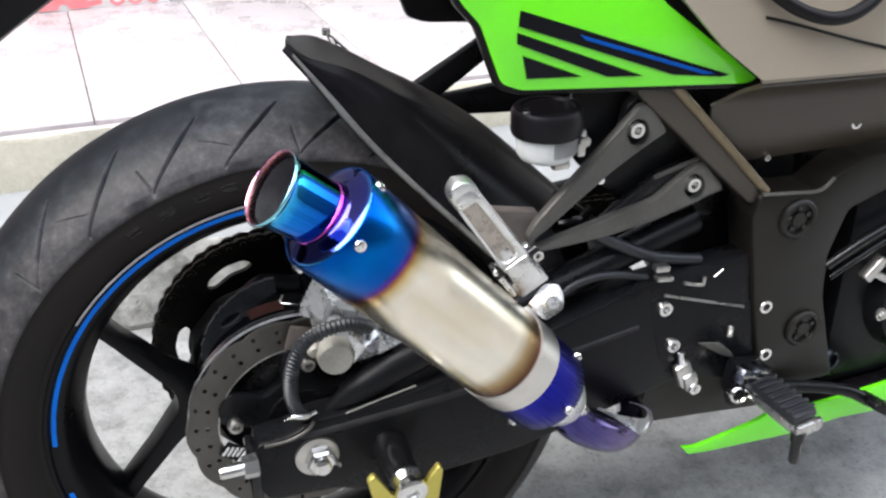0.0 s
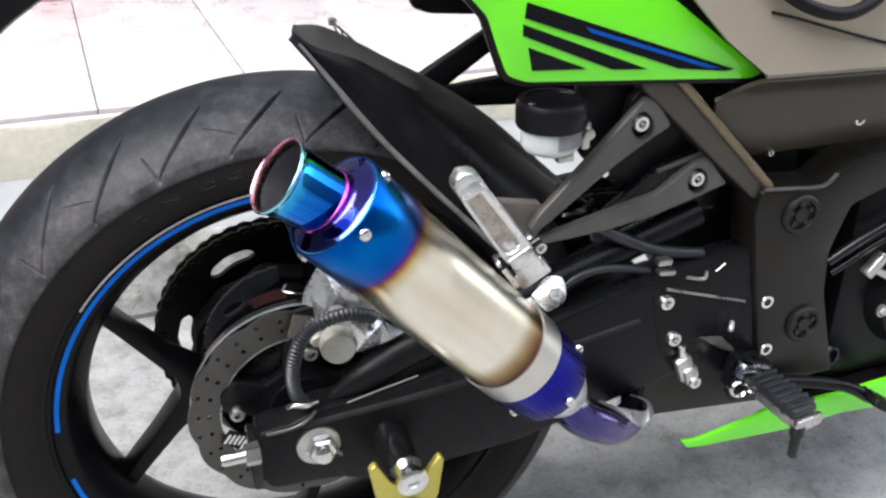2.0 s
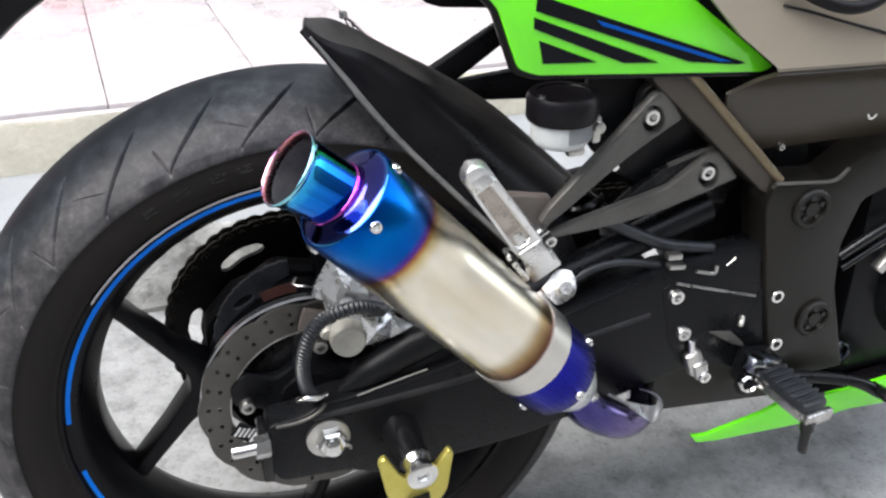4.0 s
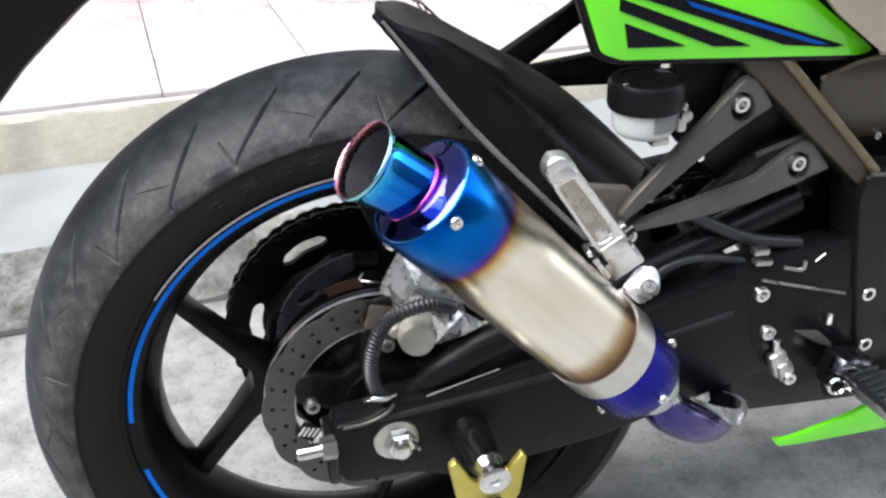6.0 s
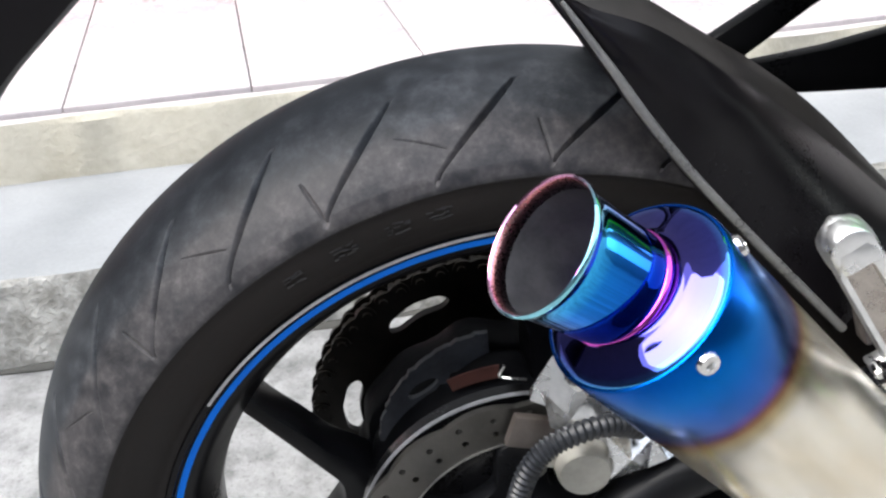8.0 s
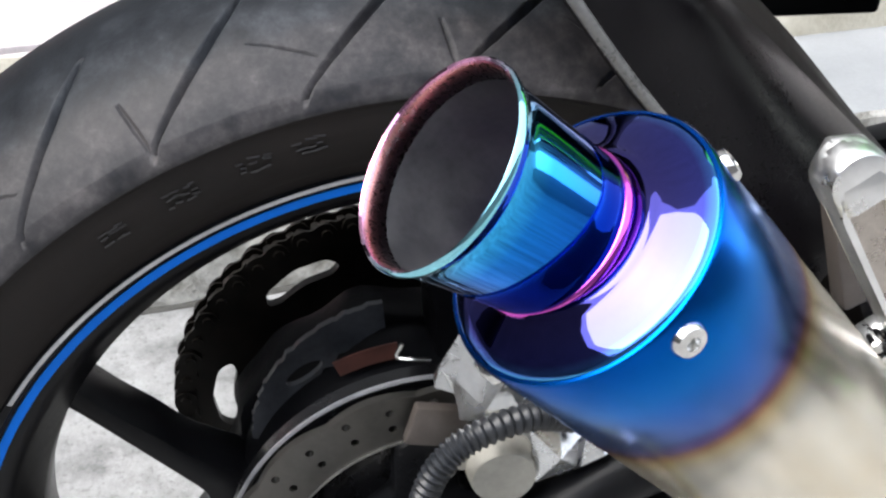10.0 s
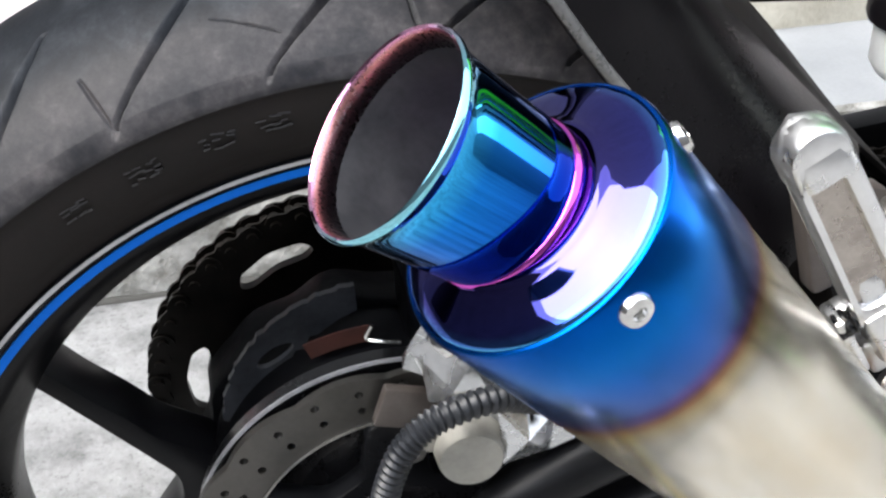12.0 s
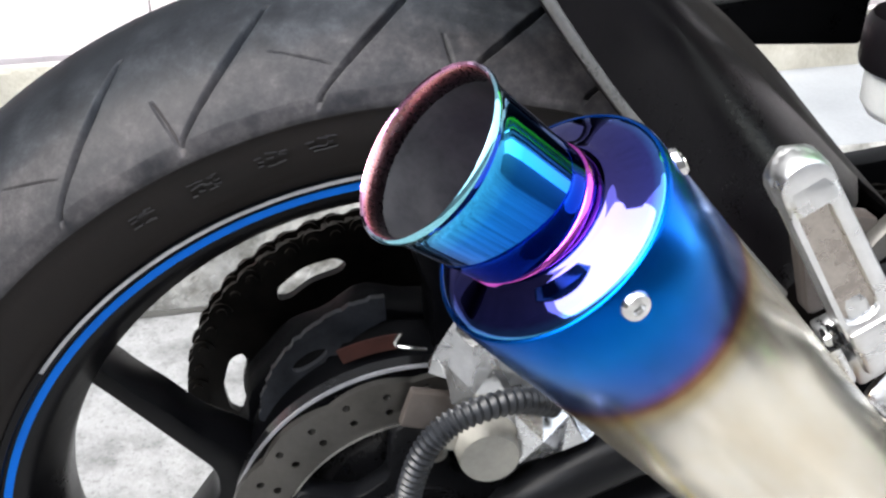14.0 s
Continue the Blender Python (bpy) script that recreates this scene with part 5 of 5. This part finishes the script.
part("plate_lip", tube([(0.4480, -0.129, 0.5035), (0.480, -0.129, 0.5000), (0.5150, -0.129, 0.4975), (0.5300, -0.129, 0.5085)], 0.0020, 8, 4), BRACKET, frame_plate, "rubbed light upper edge")
for x, z in ((0.4925, 0.4715), (0.5240, 0.3375)):
    part("pivot_cap", lathe(((0.021, -0.002), (0.021, 0.003), (0.019, 0.005), (0.0155, 0.005), (0.0145, 0.001), (0.008, 0.001), (0.0075, 0.004), (0.0, 0.004)), 36, m=along((x, -0.130, z), (x, -1, z))), FRAME_PAINT, frame_plate, "round pivot cap")
    for k in range(5):
        c = polar(0.0115, 72 * k + 20)
        part("cap_hole", lathe(((0.0, 0.0), (0.0028, 0.0), (0.0028, 0.002), (0.0, 0.002)), 10, m=along((x + c[0], -0.1312, z + c[1]), (x + c[0], -1, z + c[1]))), BLACK_GLOSS, frame_plate)
part("inner_body", block((0.15, 0.10, 0.24), pose(0.485, -0.01, 0.55, 0, 0, 0), 0.02), BLACK_SATIN, bike, "black inner bodywork")
part("subframe_plate", side_plate([(0.262, 0.640), (0.420, 0.640), (0.420, 0.470), (0.330, 0.490), (0.268, 0.548), (0.258, 0.572)], -0.094, -0.084, 0.006, 0.002), BLACK_SATIN, bike, "black plate of the rear subframe")
part("battery_box", block((0.14, 0.09, 0.16), pose(0.475, -0.02, 0.44, 0, 0, 0), 0.02), BLACK_SATIN, bike)
part("tail_tray", block((0.30, 0.16, 0.10), pose(0.42, 0.02, 0.67), 0.02), BLACK_SATIN, bike)
part("shock_spring", tube([(0.30 + 0.03 * math.cos(k * 0.7) , 0.0 + 0.03 * math.sin(k * 0.7), 0.36 + 0.0028 * k) for k in range(36)], 0.005, 8, 2), BLACK_GLOSS, bike)

# unseen seat, tank and left cover, added to block light from above
part("seat", join(block((0.34, 0.20, 0.05), pose(0.34, 0.0, 0.80, 0, 4, 0), 0.02), block((0.36, 0.26, 0.20), pose(0.78, 0.0, 0.80, 0, -6, 0), 0.05)), BLACK_SATIN, bike, "unseen seat and tank blocks, added for their shade")
left_cover = part("left_cover", side_plate([(0.24, 0.82), (0.41, 0.62), (0.43, 0.545), (1.0, 0.54), (1.0, 0.82)], 0.135, 0.145, 0.01, 0.003), COVER, bike)
# heel guard, rider footrest, pedal
heel = part("heel_guard", side_plate([(0.340, 0.404), (0.352, 0.410), (0.450, 0.377), (0.464, 0.385), (0.486, 0.380), (0.502, 0.296), (0.470, 0.280), (0.430, 0.292), (0.380, 0.312), (0.356, 0.334), (0.343, 0.388)], -0.125, -0.120, 0.005, 0.0015), BLACK_SATIN, bike, "black heel guard plate")
part("guard_edge", tube([(0.3545, -0.1262, 0.4095), (0.40, -0.1262, 0.3935), (0.4490, -0.1262, 0.3770)], 0.0016, 8, 4), STEEL, heel)
for x, z in ((0.355, 0.395), (0.474, 0.373), (0.484, 0.312), (0.369, 0.349)):
    part("guard_bolt", socket_screw((x, -0.125, z), RIGHT, 0.0082, 0.006), CHROME, heel, "bright socket bolt")
pedal_link = part("pedal_link", join(block((0.019, 0.012, 0.030), pose(0.3835, -0.132, 0.3130, 0, -20, 0), 0.004), block((0.016, 0.016, 0.020), pose(0.3885, -0.134, 0.3065, 0, -16, 0), 0.003)), ALLOY, bike, "cast alloy brake link")
part("link_eye", lathe(((0.0, 0.004), (0.0035, 0.004), (0.0040, 0.0065), (0.0062, 0.0065), (0.0068, 0.004), (0.0068, -0.006)), 24, m=along((0.3915, -0.138, 0.2995), (0.3915, -1, 0.2995))), CHROME, pedal_link)
part("link_rod", lathe(((0.0, 0.0), (0.0042, 0.0), (0.0042, 0.020), (0.0, 0.021)), 12, m=along((0.3795, -0.132, 0.322), (0.3765, -0.132, 0.345))), CHROME, pedal_link)
part("return_spring", tube([(0.4345 + 0.0024 * math.cos(k), -0.130 + 0.0024 * math.sin(k), 0.3455 + 0.00042 * k) for k in range(30)], 0.0008, 6, 4), STEEL, bike)
part("lever_plate", side_plate([(0.3986, 0.3445), (0.4256, 0.3395), (0.4420, 0.3230), (0.4468, 0.3150), (0.4300, 0.3230)], -0.129, -0.126, 0.002, 0.0008), BRACKET, heel)
part("footrest_mount", join(block((0.040, 0.030, 0.040), pose(0.455, -0.140, 0.296, 0, 10, 0), 0.006), lathe(((0.0, 0.0), (0.011, 0.0), (0.011, 0.006), (0.006, 0.009), (0.0, 0.009)), 20, m=along((0.436, -0.150, 0.286), (0.425, -0.180, 0.284)))), BLACK_SATIN, bike, "black footrest mount")
part("mount_ring", lathe(((0.0, 0.006), (0.0055, 0.006), (0.0075, 0.009), (0.0098, 0.007), (0.0105, 0.0)), 24, False, along((0.4360, -0.152, 0.2905), (0.428, -0.200, 0.300))), CHROME, bike, "bright hinge bolt of the footrest")
part("peg_hinge", join(block((0.026, 0.016, 0.018), pose(0.4440, -0.152, 0.3100, 0, 24, 10), 0.004), block((0.012, 0.018, 0.022), pose(0.4585, -0.150, 0.3065, 0, 10, 0), 0.003), block((0.012, 0.022, 0.014), pose(0.4500, -0.162, 0.2960, 10, 30, 0), 0.003)), HINGE_BLUE, bike, "dark polished footrest hinge")
part("hinge_edge", join(tube([(0.4330, -0.162, 0.3170), (0.4420, -0.164, 0.3160), (0.4520, -0.164, 0.3120)], 0.0018, 8, 4), tube([(0.4480, -0.170, 0.3020), (0.4540, -0.172, 0.2980), (0.4580, -0.174, 0.2930)], 0.0022, 8, 4), tube([(0.4560, -0.160, 0.3160), (0.4640, -0.160, 0.3130)], 0.0024, 8, 4)), CHROME, bike, "bright worn hinge edges")
PEGR = along((0.453, -0.142, 0.3005), (0.466, -0.230, 0.297))
foot = part("rider_footrest", join(block((0.030, 0.010, 0.088), PEGR @ pose(0, -0.006, 0.044), 0.003), block((0.034, 0.014, 0.008), PEGR @ pose(0, -0.003, 0.087), 0.003), block((0.024, 0.020, 0.016), PEGR @ pose(0, 0, 0.0), 0.004)), ALLOY, bike, "alloy rider footrest")
part("footrest_rubber", block((0.031, 0.012, 0.074), PEGR @ pose(0, 0.005, 0.046), 0.004), RUBBER, foot, "ribbed black footrest rubber")
for k in range(8):
    part("rubber_rib", block((0.032, 0.004, 0.0045), PEGR @ pose(0, 0.0115, 0.016 + 0.0085 * k), 0.0014), RUBBER, foot)
part("feeler_bolt", lathe(((0.0, 0.0), (0.0075, 0.0), (0.0075, 0.010), (0.0055, 0.011), (0.0055, 0.036), (0.0045, 0.038), (0.0, 0.038)), 16, m=along((0.455, -0.228, 0.292), (0.457, -0.229, 0.20))), BLACK_GLOSS, foot, "black feeler bolt")
part("brake_pedal", join(tube([(0.47, -0.136, 0.275), (0.53, -0.140, 0.266), (0.585, -0.148, 0.252), (0.622, -0.152, 0.230)], 0.007, 10, 6), block((0.050, 0.026, 0.010), pose(0.630, -0.160, 0.226, 0, 35, 0), 0.003), *[block((0.005, 0.026, 0.004), pose(0.613 + 0.010 * k, -0.160, 0.2435 - 0.007 * k, 0, 35, 0), 0.001) for k in range(4)]), BLACK_SATIN, bike, "black brake pedal")

# belly fairing
belly = part("belly_fairing", side_plate([(0.3930, 0.2140), (0.4040, 0.2110), (0.4151, 0.2110), (0.4814, 0.2235), (0.5019, 0.2310), (0.5603, 0.2285), (0.5972, 0.2290), (0.780, 0.243), (0.780, 0.186), (0.6037, 0.1985), (0.5324, 0.1935), (0.4260, 0.1985), (0.4011, 0.2020)], -0.133, -0.128, 0.003, 0.001), GREEN, bike, "lime green belly fairing")
part("belly_floor", block((0.30, 0.22, 0.02), pose(0.74, 0.0, 0.212, 0, -2, 0), 0.006), BLACK_PLASTIC, belly)
part("belly_inner", side_plate([(0.56, 0.228), (0.78, 0.242), (0.78, 0.194), (0.566, 0.203)], -0.1275, -0.11, 0.003, 0.001), BLACK_PLASTIC, belly)

# the engine's underside and exhaust box, in the dark below the pivot
part("exhaust_box", join(block((0.30, 0.16, 0.10), pose(0.520, 0.0, 0.232, 0, 6, 0), 0.03), block((0.16, 0.14, 0.09), pose(0.400, 0.010, 0.275, 0, 14, 0), 0.03)), UNDERSIDE, bike, "sooty brown-black exhaust box below the engine")
# engine, hoses and cables
engine = part("engine", join(block((0.42, 0.23, 0.26), pose(0.79, 0.0, 0.36), 0.02), block((0.14, 0.18, 0.10), pose(0.54, 0.0, 0.35), 0.02),
    lathe(((0.0, 0.03), (0.06, 0.03), (0.078, 0.022), (0.085, 0.0), (0.085, -0.03)), 48, m=along((0.70, -0.115, 0.35), (0.70, -1, 0.35)))), BLACK_SATIN, bike, "black engine cases")
for k in range(6):
    c = polar(0.078, 60 * k + 10)
    part("engine_bolt", hex_nut((0.70 + c[0], -0.135, 0.35 + c[1]), RIGHT, 0.006, 0.006, 0.008), STEEL, engine)
part("clutch_arm", join(tube([(0.545, -0.125, 0.405), (0.585, -0.13, 0.432), (0.64, -0.13, 0.455)], 0.0055, 10, 4), tube([(0.555, -0.122, 0.388), (0.60, -0.128, 0.418), (0.65, -0.128, 0.440)], 0.004, 10, 4)), BLACK_GLOSS, bike)
part("cable_end", join(block((0.030, 0.012, 0.012), pose(0.598, -0.135, 0.398, 0, -50, 0), 0.002), block((0.034, 0.010, 0.008), pose(0.606, -0.135, 0.388, 0, 30, 0), 0.002)), ALLOY, bike, "bright cable end")
part("case_cap", lathe(((0.0, -0.004), (0.0105, -0.004), (0.0115, 0.002), (0.0130, 0.003), (0.0142, 0.001), (0.0142, -0.006)), 28, m=along((0.5771, -0.122, 0.2771), (0.5771, -1, 0.2771))), HINGE_BLUE, engine, "worn round case cap")
part("coolant_hose", tube([(0.2464, -0.1120, 0.4235), (0.2662, -0.1120, 0.4334), (0.2901, -0.1120, 0.4363), (0.3138, -0.1120, 0.4326), (0.3402, -0.1120, 0.4247)], 0.0042, 12, 8), RUBBER, bike, "thin black hose")
part("brake_line", tube([(0.2745, -0.1100, 0.4871), (0.2899, -0.1100, 0.4763), (0.3384, -0.1100, 0.4494), (0.3690, -0.1100, 0.4397), (0.3994, -0.1100, 0.4331)], 0.0062, 14, 8), RUBBER, bike, "black brake line cover")
part("hose_union", join(block((0.016, 0.010, 0.007), pose(0.3456, -0.128, 0.4432, 0, 6, 0), 0.002), block((0.018, 0.010, 0.006), pose(0.3495, -0.128, 0.4314, 0, 8, 0), 0.002), tube([(0.3730, -0.1280, 0.4209), (0.3938, -0.1280, 0.4144), (0.3963, -0.1280, 0.4228)], 0.0019, 8, 4), tube([(0.4073, -0.1280, 0.4208), (0.4168, -0.1280, 0.4279)], 0.0008, 8, 4)), STEEL, bike, "bright hose unions and wire")
part("sensor_wire", tube([(-0.004, -0.050, 0.441), (-0.007, -0.050, 0.434), (0.001, -0.050, 0.4305), (0.010, -0.050, 0.428)], 0.0012, 8, 6), CHROME, cal)

# paddock stand under the spools
stand = tagged(holder("paddock_stand"), "black paddock stand with gold forked hooks under the spools", "stand")
part("stand_frame", join(tube([(0.073, -0.176, 0.262), (0.085, -0.180, 0.20), (0.12, -0.19, 0.08), (0.16, -0.19, 0.016)], 0.011, 14, 6), tube([(0.073, 0.176, 0.262), (0.085, 0.180, 0.20), (0.12, 0.19, 0.08), (0.16, 0.19, 0.016)], 0.011, 14, 6), tube([(0.16, -0.20, 0.012), (0.16, 0.20, 0.012)], 0.012, 14, 1)), BLACK_SATIN, stand)
for y in (-0.172, 0.172):
    part("stand_hook", side_plate([(0.037, 0.309), (0.044, 0.315), (0.058, 0.288), (0.073, 0.279), (0.088, 0.288), (0.097, 0.300), (0.104, 0.309), (0.108, 0.304), (0.102, 0.262), (0.086, 0.235), (0.060, 0.235), (0.044, 0.268)], y - 0.004, y + 0.004, 0.004, 0.0015), GOLD, stand, "gold hook plate")
